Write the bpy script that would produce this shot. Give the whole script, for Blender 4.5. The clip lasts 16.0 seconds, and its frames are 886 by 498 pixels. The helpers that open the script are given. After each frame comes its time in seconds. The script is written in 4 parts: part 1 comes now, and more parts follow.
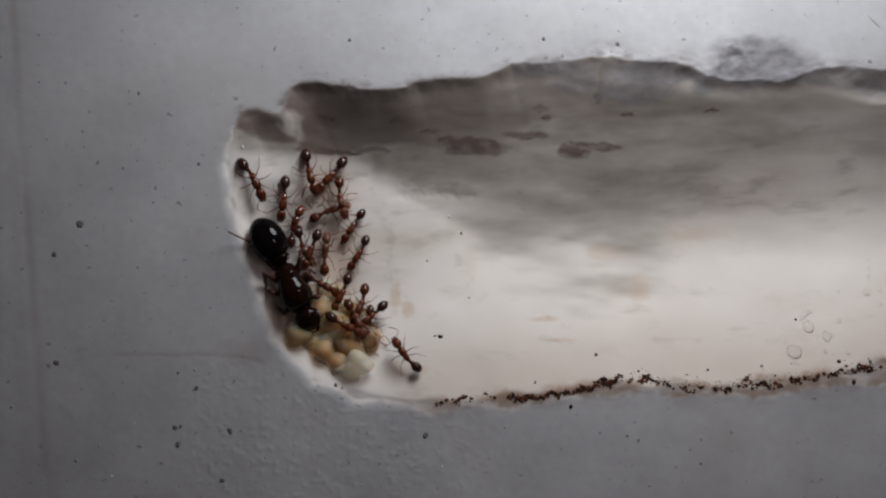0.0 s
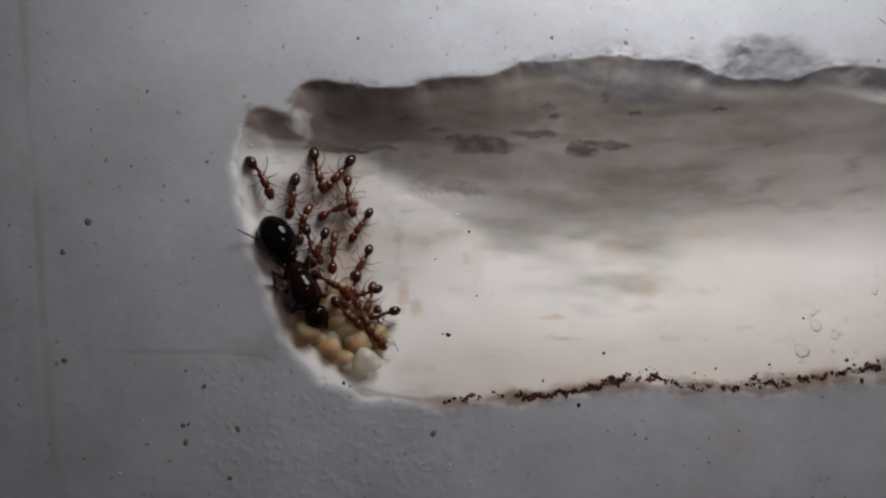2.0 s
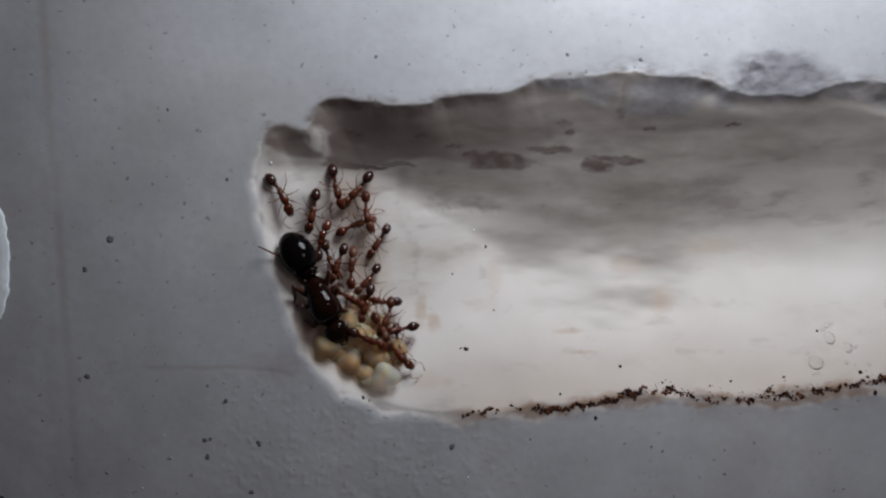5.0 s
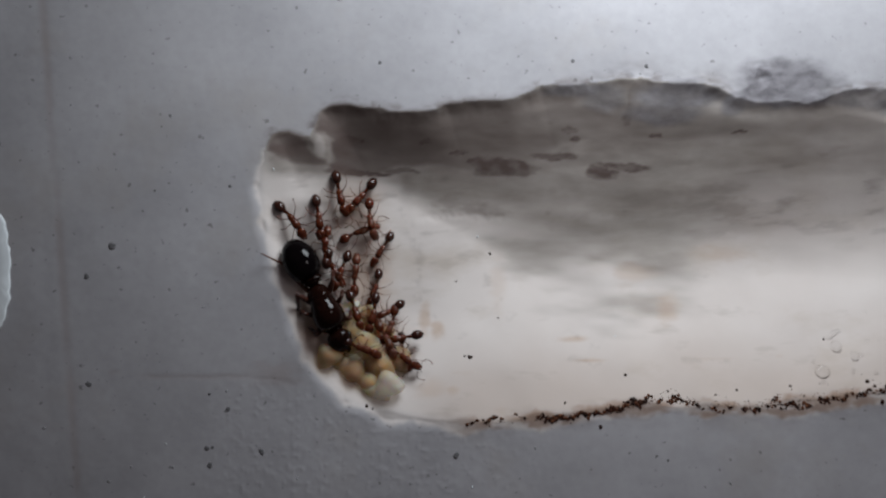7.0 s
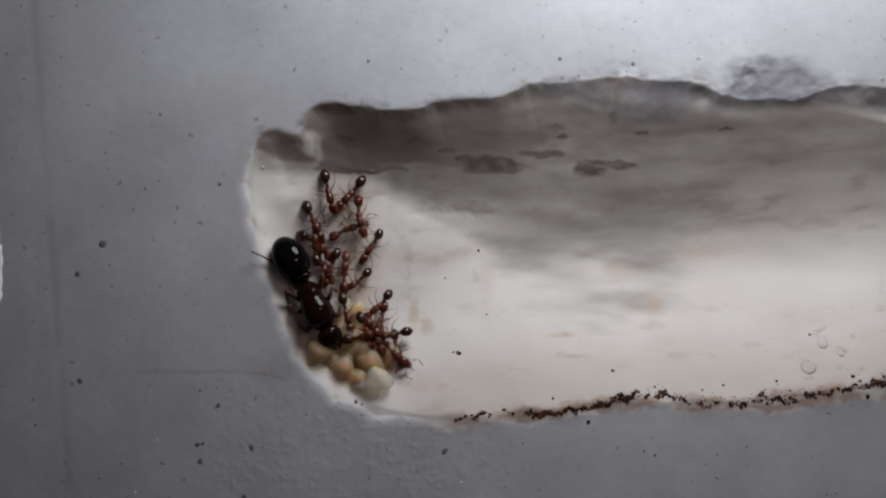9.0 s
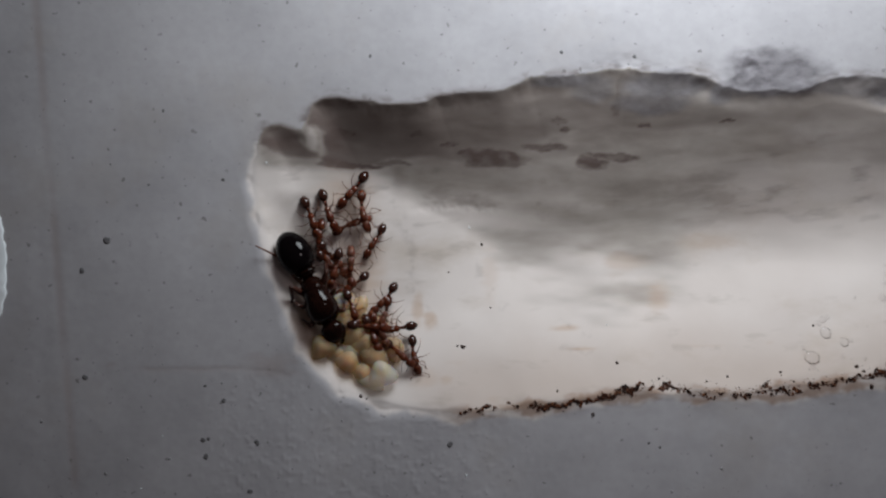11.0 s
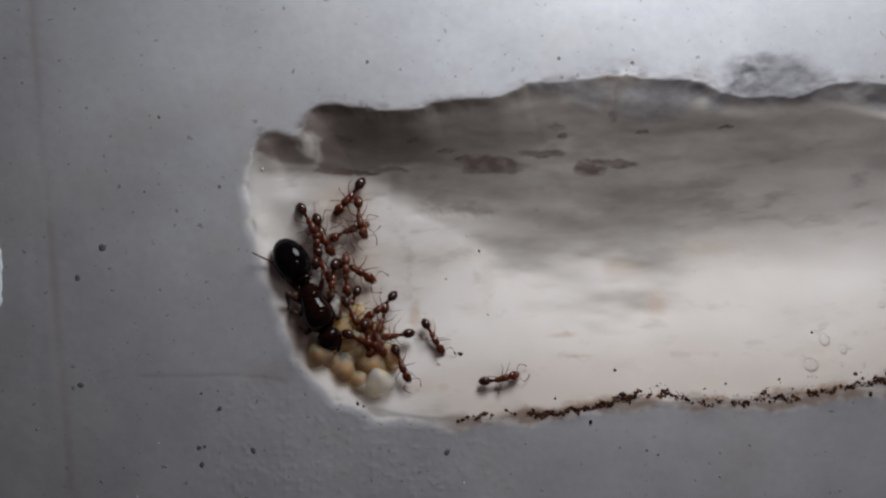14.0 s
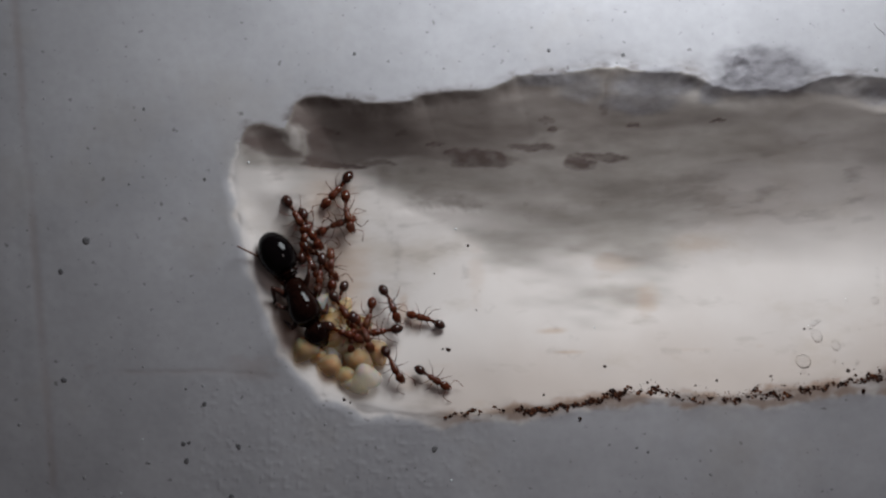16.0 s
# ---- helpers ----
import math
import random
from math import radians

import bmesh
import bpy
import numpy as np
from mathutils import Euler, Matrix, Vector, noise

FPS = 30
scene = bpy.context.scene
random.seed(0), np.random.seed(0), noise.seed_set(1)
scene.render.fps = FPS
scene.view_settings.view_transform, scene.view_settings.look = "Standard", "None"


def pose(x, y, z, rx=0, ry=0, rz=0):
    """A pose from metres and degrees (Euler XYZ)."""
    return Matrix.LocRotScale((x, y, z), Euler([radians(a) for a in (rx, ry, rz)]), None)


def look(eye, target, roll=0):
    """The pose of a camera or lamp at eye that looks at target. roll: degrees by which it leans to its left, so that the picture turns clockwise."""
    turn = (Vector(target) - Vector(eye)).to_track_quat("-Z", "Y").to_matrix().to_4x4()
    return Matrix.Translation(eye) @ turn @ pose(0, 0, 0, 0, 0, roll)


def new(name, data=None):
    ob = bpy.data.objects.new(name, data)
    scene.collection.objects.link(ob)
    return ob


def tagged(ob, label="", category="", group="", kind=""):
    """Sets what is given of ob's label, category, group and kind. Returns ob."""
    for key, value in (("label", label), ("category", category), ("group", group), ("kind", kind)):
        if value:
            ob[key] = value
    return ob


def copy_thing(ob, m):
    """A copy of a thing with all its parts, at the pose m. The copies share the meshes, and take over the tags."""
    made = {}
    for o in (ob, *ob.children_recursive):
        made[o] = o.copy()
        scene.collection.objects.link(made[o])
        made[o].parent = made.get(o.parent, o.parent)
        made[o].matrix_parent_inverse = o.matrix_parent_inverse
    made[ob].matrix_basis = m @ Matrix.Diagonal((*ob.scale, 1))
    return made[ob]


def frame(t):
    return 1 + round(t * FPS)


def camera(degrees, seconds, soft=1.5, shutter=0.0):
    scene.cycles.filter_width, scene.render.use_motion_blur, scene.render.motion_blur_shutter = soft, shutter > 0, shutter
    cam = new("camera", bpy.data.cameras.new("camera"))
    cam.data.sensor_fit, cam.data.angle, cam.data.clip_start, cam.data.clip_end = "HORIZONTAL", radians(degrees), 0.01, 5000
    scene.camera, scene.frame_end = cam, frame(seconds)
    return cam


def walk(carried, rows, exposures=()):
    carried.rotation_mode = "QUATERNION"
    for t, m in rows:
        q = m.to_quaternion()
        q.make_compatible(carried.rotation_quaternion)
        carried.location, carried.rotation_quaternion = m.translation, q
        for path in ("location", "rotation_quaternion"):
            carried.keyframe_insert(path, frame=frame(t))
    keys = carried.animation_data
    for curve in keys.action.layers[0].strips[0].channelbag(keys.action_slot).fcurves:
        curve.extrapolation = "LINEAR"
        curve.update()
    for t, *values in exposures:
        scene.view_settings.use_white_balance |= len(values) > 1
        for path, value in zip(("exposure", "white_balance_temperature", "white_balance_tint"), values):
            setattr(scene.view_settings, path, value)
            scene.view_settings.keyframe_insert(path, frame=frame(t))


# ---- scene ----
MM = 0.001

# ---- the camera: held by hand over the nest, looking straight down ----
cam = camera(48.0, 16.0, soft=2.3)
CAMERA_ROWS = [
    (0.0, 0.000, 0.000, 64.273, 0.000),
    (0.5, -0.088, -0.198, 64.698, -0.017),
    (1.0, -0.350, -0.213, 64.718, -0.036),
    (1.5, -0.313, 0.141, 64.521, 0.120),
    (2.0, -0.530, -0.115, 64.308, 0.078),
    (2.5, -0.786, 0.041, 64.527, 0.026),
    (3.0, -1.116, 0.464, 64.428, 0.049),
    (3.5, -1.070, 0.484, 64.553, -0.042),
    (4.0, -0.977, -0.033, 64.354, -0.242),
    (4.5, -1.426, 0.307, 64.404, -0.260),
    (5.0, -1.688, 0.897, 65.057, -0.201),
    (5.2, -1.924, 1.064, 65.111, -0.195),
    (7.3, -1.959, 1.441, 64.560, -0.053),
    (7.5, -1.770, 1.475, 64.970, -0.018),
    (8.0, -0.828, 1.074, 64.722, -0.049),
    (8.5, -1.642, 1.535, 64.937, 0.033),
    (8.7, -1.170, 1.179, 65.011, -0.082),
    (10.8, -1.712, 1.235, 65.195, -0.562),
    (11.0, -1.429, 0.781, 65.191, -0.709),
    (11.5, -0.899, 0.887, 64.767, -0.532),
    (12.0, -1.229, 1.021, 64.650, -0.477),
    (12.5, -1.051, 1.122, 64.539, -0.419),
    (13.0, -0.784, 0.745, 64.487, -0.746),
    (13.5, -1.519, 0.799, 64.525, -0.815),
    (14.0, -1.235, 1.230, 64.933, -0.722),
    (14.5, -1.018, 1.271, 64.751, -0.755),
    (15.0, 0.011, 0.907, 64.218, -0.693),
    (15.5, -1.035, 1.422, 64.105, -0.499),
    (16.0, -0.460, 0.854, 64.127, -0.585),
]
walk(cam, [(t, pose(x * MM, y * MM, z * MM, 0, 0, turn)) for t, x, y, z, turn in CAMERA_ROWS],
     [(0, -0.13, 6600, 10), (3, -0.14, 6530, 10), (5, -0.14, 6280, 9), (8, -0.15, 6390, 10), (11, -0.13, 6450, 10), (16, -0.15, 6430, 10)])

# ---- light: a dim room, a small lamp close by and low, and a weak lamp overhead ----
world = bpy.data.worlds.new("room")
scene.world = world
world.use_nodes = True
world.node_tree.nodes["Background"].inputs["Color"].default_value = (1.0, 0.86, 0.91, 1)
world.node_tree.nodes["Background"].inputs["Strength"].default_value = 0.052


def lamp(name, eye, target, size, watts, colour, spread=180):
    data = bpy.data.lights.new(name, "AREA")
    data.shape, data.size, data.energy, data.color = "DISK", size, watts, colour
    data.spread = radians(spread)
    ob = new(name, data)
    ob.matrix_world = look(eye, target)
    return tagged(ob, kind="structure")


lamp("desk_lamp_light", (0.0145, 0.0415, 0.020), (0.009, 0.020, 0.0), 0.028, 0.0395, (0.905, 0.965, 1.0))
lamp("ceiling_lamp_light", (0.035, 0.018, 0.066), (0.008, 0, 0), 0.013, 0.0012, (1.0, 0.89, 0.89), 85)


# ---- materials ----
def material(name):
    m = bpy.data.materials.new(name)
    m.use_nodes = True
    return m, m.node_tree.nodes, m.node_tree.links, m.node_tree.nodes["Principled BSDF"]


def noise_node(nodes, links, scale, detail=4.0, rough=0.55, stretch=(1, 1, 1), turn=0.0):
    co, mp, nz = nodes.new("ShaderNodeTexCoord"), nodes.new("ShaderNodeMapping"), nodes.new("ShaderNodeTexNoise")
    mp.inputs["Scale"].default_value = stretch
    mp.inputs["Rotation"].default_value = (0, 0, radians(turn))
    nz.inputs["Scale"].default_value, nz.inputs["Detail"].default_value, nz.inputs["Roughness"].default_value = scale, detail, rough
    links.new(co.outputs["Object"], mp.inputs["Vector"])
    links.new(mp.outputs["Vector"], nz.inputs["Vector"])
    return nz.outputs["Fac"]


def ramp_node(nodes, links, fac, stops):
    r = nodes.new("ShaderNodeValToRGB")
    while len(r.color_ramp.elements) < len(stops):
        r.color_ramp.elements.new(0.5)
    for e, (p, c) in zip(r.color_ramp.elements, stops):
        e.position, e.color = p, (*c, 1)
    links.new(fac, r.inputs["Fac"])
    return r.outputs["Color"]


def blend_node(nodes, links, mode, fac, a, b):
    n = nodes.new("ShaderNodeMix")
    n.data_type, n.blend_type = "RGBA", mode
    for socket, value in ((n.inputs[0], fac), (n.inputs[6], a), (n.inputs[7], b)):
        if isinstance(value, (int, float)):
            socket.default_value = value
        elif isinstance(value, tuple):
            socket.default_value = (*value, 1)
        else:
            links.new(value, socket)
    return n.outputs[2]


def bump_node(nodes, links, bsdf, fac, strength, distance):
    b = nodes.new("ShaderNodeBump")
    b.inputs["Strength"].default_value, b.inputs["Distance"].default_value = strength, distance
    links.new(fac, b.inputs["Height"])
    links.new(b.outputs["Normal"], bsdf.inputs["Normal"])


def plaster(name, dark, light, blot, blot_amount):
    m, nodes, links, bsdf = material(name)
    base = ramp_node(nodes, links, noise_node(nodes, links, 130, 6), [(0.3, dark), (0.7, light)])
    fine = ramp_node(nodes, links, noise_node(nodes, links, 1500, 3), [(0.3, (0.94, 0.94, 0.94)), (0.62, (1, 1, 1))])
    base = blend_node(nodes, links, "MULTIPLY", 1.0, base, fine)
    patch = ramp_node(nodes, links, noise_node(nodes, links, 75, 5, 0.65), [(0.52, (0, 0, 0)), (0.72, (blot_amount,) * 3)])
    base = blend_node(nodes, links, "MIX", patch, base, blot)
    links.new(base, bsdf.inputs["Base Color"])
    bsdf.inputs["Roughness"].default_value = 0.85
    bsdf.inputs["Specular IOR Level"].default_value = 0.25
    bump_node(nodes, links, bsdf, noise_node(nodes, links, 1500, 3), 0.1, 0.00004)
    return m, nodes, links, bsdf, base


def nest_plaster():
    """Grey on the worn top face, white where carved; below the upper rim, soil streaks and painted shade."""
    m, nodes, links, bsdf, base = plaster("grey_plaster", (0.312, 0.302, 0.316), (0.398, 0.386, 0.402), (0.31, 0.282, 0.262), 0.6)
    carved, stain_shade = nodes.new("ShaderNodeAttribute"), nodes.new("ShaderNodeAttribute")
    carved.attribute_name, stain_shade.attribute_name = "carved", "stain_shade"
    white = ramp_node(nodes, links, noise_node(nodes, links, 110, 5), [(0.3, (0.52, 0.465, 0.435)), (0.7, (0.60, 0.55, 0.522))])
    blots = ramp_node(nodes, links, noise_node(nodes, links, 150, 5, 0.6, (0.7, 1.3, 1)), [(0.53, (0, 0, 0)), (0.74, (0.5, 0.5, 0.5))])
    white = blend_node(nodes, links, "MIX", blots, white, (0.37, 0.30, 0.23))
    smudge = ramp_node(nodes, links, noise_node(nodes, links, 420, 4, 0.55, (0.6, 1.5, 1)), [(0.6, (0, 0, 0)), (0.78, (0.4, 0.4, 0.4))])
    white = blend_node(nodes, links, "MIX", smudge, white, (0.22, 0.185, 0.155))
    pits = ramp_node(nodes, links, noise_node(nodes, links, 1900, 2), [(0.26, (0.55, 0.54, 0.53)), (0.33, (1, 1, 1))])
    base = blend_node(nodes, links, "MULTIPLY", 1.0, base, pits)
    base = blend_node(nodes, links, "MIX", carved.outputs["Fac"], base, white)
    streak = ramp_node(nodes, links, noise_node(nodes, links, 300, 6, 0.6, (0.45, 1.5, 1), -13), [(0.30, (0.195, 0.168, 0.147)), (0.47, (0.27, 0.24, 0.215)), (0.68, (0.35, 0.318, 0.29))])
    base = blend_node(nodes, links, "MIX", stain_shade.outputs["Fac"], base, streak)
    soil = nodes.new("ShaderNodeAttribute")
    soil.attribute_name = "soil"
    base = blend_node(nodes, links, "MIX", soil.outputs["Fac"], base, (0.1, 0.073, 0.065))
    rust = nodes.new("ShaderNodeAttribute")
    rust.attribute_name = "rust"
    base = blend_node(nodes, links, "MIX", rust.outputs["Fac"], base, (0.19, 0.11, 0.07))
    ash, tan = nodes.new("ShaderNodeAttribute"), nodes.new("ShaderNodeAttribute")
    ash.attribute_name = "ash"
    crust = ramp_node(nodes, links, noise_node(nodes, links, 900, 5, 0.6, (0.7, 1.3, 1), -20), [(0.34, (0.1, 0.092, 0.1)), (0.66, (0.215, 0.203, 0.217))])
    base = blend_node(nodes, links, "MIX", ash.outputs["Fac"], base, crust)
    tan.attribute_name = "tan"
    base = blend_node(nodes, links, "MIX", tan.outputs["Fac"], base, (0.40, 0.265, 0.175))
    links.new(base, bsdf.inputs["Base Color"])
    return m


def see_through(nodes, links, bsdf, tint, much):
    """Lets a share of the light pass straight through a thin, moist body."""
    see, mix = nodes.new("ShaderNodeBsdfTransparent"), nodes.new("ShaderNodeMixShader")
    see.inputs["Color"].default_value, mix.inputs[0].default_value = (*(c ** 0.4 for c in tint), 1), much
    for a, b in ((bsdf.outputs[0], mix.inputs[1]), (see.outputs[0], mix.inputs[2]), (mix.outputs[0], nodes["Material Output"].inputs["Surface"])):
        links.new(a, b)


def chitin(name, dark, light, rough, shine=0.5, sss=0.0, relief=0.1, clear=0.0):
    m, nodes, links, bsdf = material(name)
    colour = ramp_node(nodes, links, noise_node(nodes, links, 2200, 3), [(0.32, dark), (0.68, light)])
    links.new(colour, bsdf.inputs["Base Color"])
    bsdf.inputs["Roughness"].default_value, bsdf.inputs["Specular IOR Level"].default_value = rough, shine
    if sss:
        bsdf.inputs["Subsurface Weight"].default_value = sss
        bsdf.inputs["Subsurface Radius"].default_value = (1.0, 0.35, 0.15)
        bsdf.inputs["Subsurface Scale"].default_value = 0.00025
    if clear:
        see_through(nodes, links, bsdf, light, clear)
    if relief:
        bump_node(nodes, links, bsdf, noise_node(nodes, links, 9000, 2), relief, 0.00002)
    return m


PLASTER = nest_plaster()
PATCH = plaster("bright_plaster", (0.60, 0.63, 0.65), (0.68, 0.71, 0.73), (0.55, 0.57, 0.58), 0.3)[0]
BLACK = chitin("queen_black", (0.0015, 0.001, 0.0012), (0.0028, 0.0017, 0.0019), 0.06, 0.12, relief=0)
QUEEN_BROWN = chitin("queen_brown", (0.004, 0.0014, 0.001), (0.0095, 0.003, 0.0019), 0.07, 0.13, relief=0)
QUEEN_LEG = chitin("queen_leg", (0.018, 0.0055, 0.0032), (0.05, 0.014, 0.007), 0.33, 0.35)
RED = chitin("worker_red", (0.048, 0.0103, 0.0047), (0.115, 0.0275, 0.0115), 0.17, 0.3, 0.4, 0.05, 0.15)
DARK = chitin("worker_dark", (0.018, 0.0062, 0.0042), (0.044, 0.0135, 0.008), 0.12, 0.32, relief=0.03)
AMBER = chitin("worker_amber", (0.07, 0.024, 0.012), (0.14, 0.05, 0.025), 0.4, 0.35, 0.3, clear=0.3)
PALE = chitin("callow_red", (0.078, 0.022, 0.0115), (0.155, 0.05, 0.025), 0.36, 0.34, 0.5, clear=0.35)
EYE = chitin("eye_black", (0.004, 0.003, 0.003), (0.008, 0.006, 0.005), 0.15)


def soil_grain():
    """Each grain its own brown, from almost black to rust."""
    m, nodes, links, bsdf = material("soil")
    island = nodes.new("ShaderNodeNewGeometry").outputs["Random Per Island"]
    links.new(ramp_node(nodes, links, island, [(0.0, (0.008, 0.0038, 0.0026)), (0.45, (0.032, 0.0105, 0.0055)), (0.8, (0.085, 0.028, 0.012)), (1.0, (0.15, 0.058, 0.026))]), bsdf.inputs["Base Color"])
    bsdf.inputs["Roughness"].default_value, bsdf.inputs["Specular IOR Level"].default_value = 0.8, 0.2
    return m


SOIL = soil_grain()
SPECK_PALE = chitin("speck_pale", (0.22, 0.215, 0.22), (0.29, 0.28, 0.285), 0.9, 0.2)
SPECK = chitin("speck_grey", (0.1, 0.096, 0.1), (0.17, 0.163, 0.168), 0.9, 0.2)
RUBBER = chitin("rubber", (0.008, 0.008, 0.009), (0.014, 0.014, 0.015), 0.7, 0.3)


def soft_body(name, dark, light, clear):
    """Moist skin over pale flesh that lets light through."""
    m, nodes, links, bsdf = material(name)
    colour = ramp_node(nodes, links, noise_node(nodes, links, 700, 3), [(0.36, dark), (0.62, light)])
    links.new(colour, bsdf.inputs["Base Color"])
    bsdf.inputs["Roughness"].default_value, bsdf.inputs["Specular IOR Level"].default_value = 0.2, 0.35
    bsdf.inputs["Subsurface Weight"].default_value = 1.0
    bsdf.inputs["Subsurface Radius"].default_value = (1.0, 0.7, 0.4)
    bsdf.inputs["Subsurface Scale"].default_value = 0.0007
    if clear:
        see_through(nodes, links, bsdf, light, clear)
    return m


LARVA = soft_body("larva_yellow", (0.72, 0.545, 0.33), (0.83, 0.685, 0.475), 0.7)
LARVA_ORANGE = soft_body("larva_orange", (0.67, 0.46, 0.27), (0.80, 0.62, 0.42), 0.7)
LARVA_WHITE = soft_body("larva_white", (0.72, 0.67, 0.59), (0.79, 0.74, 0.66), 0.64)
GUT = soft_body("larva_gut", (0.40, 0.19, 0.07), (0.56, 0.34, 0.16), 0.3)


def water():
    """A clear film: see-through, with a gloss that grows towards its edges."""
    m, nodes, links, bsdf = material("water")
    clear, gloss, mix, edge = (nodes.new("ShaderNode" + k) for k in ("BsdfTransparent", "BsdfGlossy", "MixShader", "Fresnel"))
    clear.inputs["Color"].default_value = (0.97, 0.97, 0.97, 1)
    gloss.inputs["Roughness"].default_value, edge.inputs["IOR"].default_value = 0.06, 1.2
    for a, b in ((edge.outputs[0], mix.inputs[0]), (clear.outputs[0], mix.inputs[1]), (gloss.outputs[0], mix.inputs[2]), (mix.outputs[0], nodes["Material Output"].inputs["Surface"])):
        links.new(a, b)
    nodes.remove(bsdf)
    return m


WATER = water()
WOOD = plaster("table_grey", (0.10, 0.09, 0.085), (0.15, 0.14, 0.13), (0.09, 0.08, 0.07), 0.4)[0]

# ---- the plaster slab with its chamber ----
def lattice(xi, yi, seed):
    h = (xi.astype(np.int64) * 374761393 + yi.astype(np.int64) * 668265263 + seed * 974711) & 0xFFFFFFFF
    h = ((h ^ (h >> 13)) * 1274126177) & 0xFFFFFFFF
    return ((h ^ (h >> 16)) & 0xFFFF) / 65535.0


def grain(x, y, seed=0):
    """Smooth noise of 0 to 1 on a unit lattice."""
    xi, yi = np.floor(x), np.floor(y)
    fx, fy = x - xi, y - yi
    fx, fy = fx * fx * (3 - 2 * fx), fy * fy * (3 - 2 * fy)
    a, b = lattice(xi, yi, seed), lattice(xi + 1, yi, seed)
    c, d = lattice(xi, yi + 1, seed), lattice(xi + 1, yi + 1, seed)
    return (a + (b - a) * fx) * (1 - fy) + (c + (d - c) * fx) * fy


def fractal(x, y, seed=0, octaves=3):
    return sum(grain(x * 2**i, y * 2**i, seed + i) / 2**i for i in range(octaves)) / (2 - 2 ** (1 - octaves))


def ease(a, b, x):
    """0 at a to 1 at b, smoothly."""
    t = np.clip((x - a) / (b - a), 0, 1)
    return t * t * (3 - 2 * t)


def line_distance(x, y, line, soft=0.0):
    """The distance to a line of points; soft rounds off the creases between its parts."""
    best, total = np.full(np.shape(x), 1e9), np.zeros(np.shape(x))
    for (ax, ay), (bx, by) in zip(line, line[1:]):
        ux, uy = bx - ax, by - ay
        t = np.clip(((x - ax) * ux + (y - ay) * uy) / (ux * ux + uy * uy), 0, 1)
        near = np.hypot(x - ax - t * ux, y - ay - t * uy)
        best = np.minimum(best, near)
        if soft:
            total = total + np.exp(-near / soft) * math.hypot(ux, uy)
    return np.maximum(0, np.minimum(best, best * 0.25 - 0.75 * soft * np.log(np.maximum(total, 1e-30) / 4))) if soft else best


def within(x, y, ring):
    odd = np.zeros(np.shape(x), bool)
    for (ax, ay), (bx, by) in zip(ring, ring[1:] + ring[:1]):
        if ay != by:
            odd ^= ((ay > y) != (by > y)) & (x < (bx - ax) * (y - ay) / (by - ay) + ax)
    return odd


# The chamber's rims, in millimetres: the steep upper one and the gently sloping lower one.
UPPER = [(-13.54, 7.63), (-13.14, 8.61), (-12.85, 8.98), (-12.19, 9.12), (-11.17, 8.8), (-10.55, 8.8), (-10.36, 9.23), (-9.93, 10.33), (-9.27, 10.77), (-8.32, 10.88), (-6.72, 10.62), (-5.26, 10.36), (-3.07, 10.3), (-2.45, 10.4), (-1.75, 10.84), (-0.15, 10.99), (2.41, 11.17), (3.69, 11.57), (4.42, 11.97), (6.42, 11.97), (8.25, 12.26), (10.99, 12.55), (11.9, 12.26), (15.9, 12.05), (17.2, 11.35), (18.83, 10.91), (21.75, 10.99), (24.12, 11.64), (26.13, 11.72), (28.61, 11.57), (42.56, 10.62)]
LOWER = [(-13.54, 7.63), (-13.98, 5.51), (-13.57, 2.96), (-12.86, 0.04), (-12.27, -1.69), (-11.58, -3.7), (-10.81, -5.7), (-9.4, -7.35), (-8.3, -8.5), (-5.6, -9.4), (-0.69, -10.04), (4.23, -9.74), (10.99, -8.83), (15.18, -9.01), (20.66, -8.91), (28.62, -7.81), (42.56, -6.53)]
RING = UPPER + LOWER[::-1]
DEEP = 4.4
# lumps of ash-grey plaster along the upper rim (with how grey they are), and bare white spots between them: centre, half width, half height
LUMPS = [(13.6, 11.35, 3.1, 1.0, 0.8), (12.8, 10.3, 2.6, 0.8, 0.7), (20.45, 12.32, 3.4, 1.5, 1.0), (20.6, 11.2, 3.6, 0.7, 0.95), (18.27, 12.25, 1.3, 0.9, 0.6), (6.98, 11.7, 2.7, 0.45, 0.7), (8.6, 11.3, 1.5, 0.9, 0.6), (21.92, 11.42, 2.19, 0.36, 0.6), (18.0, 10.9, 1.8, 0.4, 0.6), (25.5, 11.2, 2.6, 0.6, 0.6), (17.0, 10.8, 0.9, 0.8, 0.8), (28.2, 10.7, 2.4, 0.8, 0.75)]
BARE = [(17.2, 11.9, 0.5, 0.35), (-10.01, 8.21, 0.44, 0.81), (24.22, 11.71, 0.44, 0.15)]
# a brown crack across the top face
CRACK = [(-23.51, -6.61), (-20.22, -6.97), (-17.67, -6.9), (-14.75, -6.9), (-13.1, -7.01), (-11.64, -7.45)]
SCRATCHES = [([(-3.43, 3.50), (-0.51, 3.76), (2.41, 3.50)], 0.04)]


def spots(x, y, places, seed, ragged=0.9):
    """1 on the places and 0 off them, with frayed edges."""
    fray = ragged * (fractal(x / 1.1, y / 0.6, seed, 5) - 0.5)
    return np.max([ease(1.25, 0.65, np.hypot((x - cx) / w, (y - cy) / h) + fray) for cx, cy, w, h, *_ in places], axis=0)


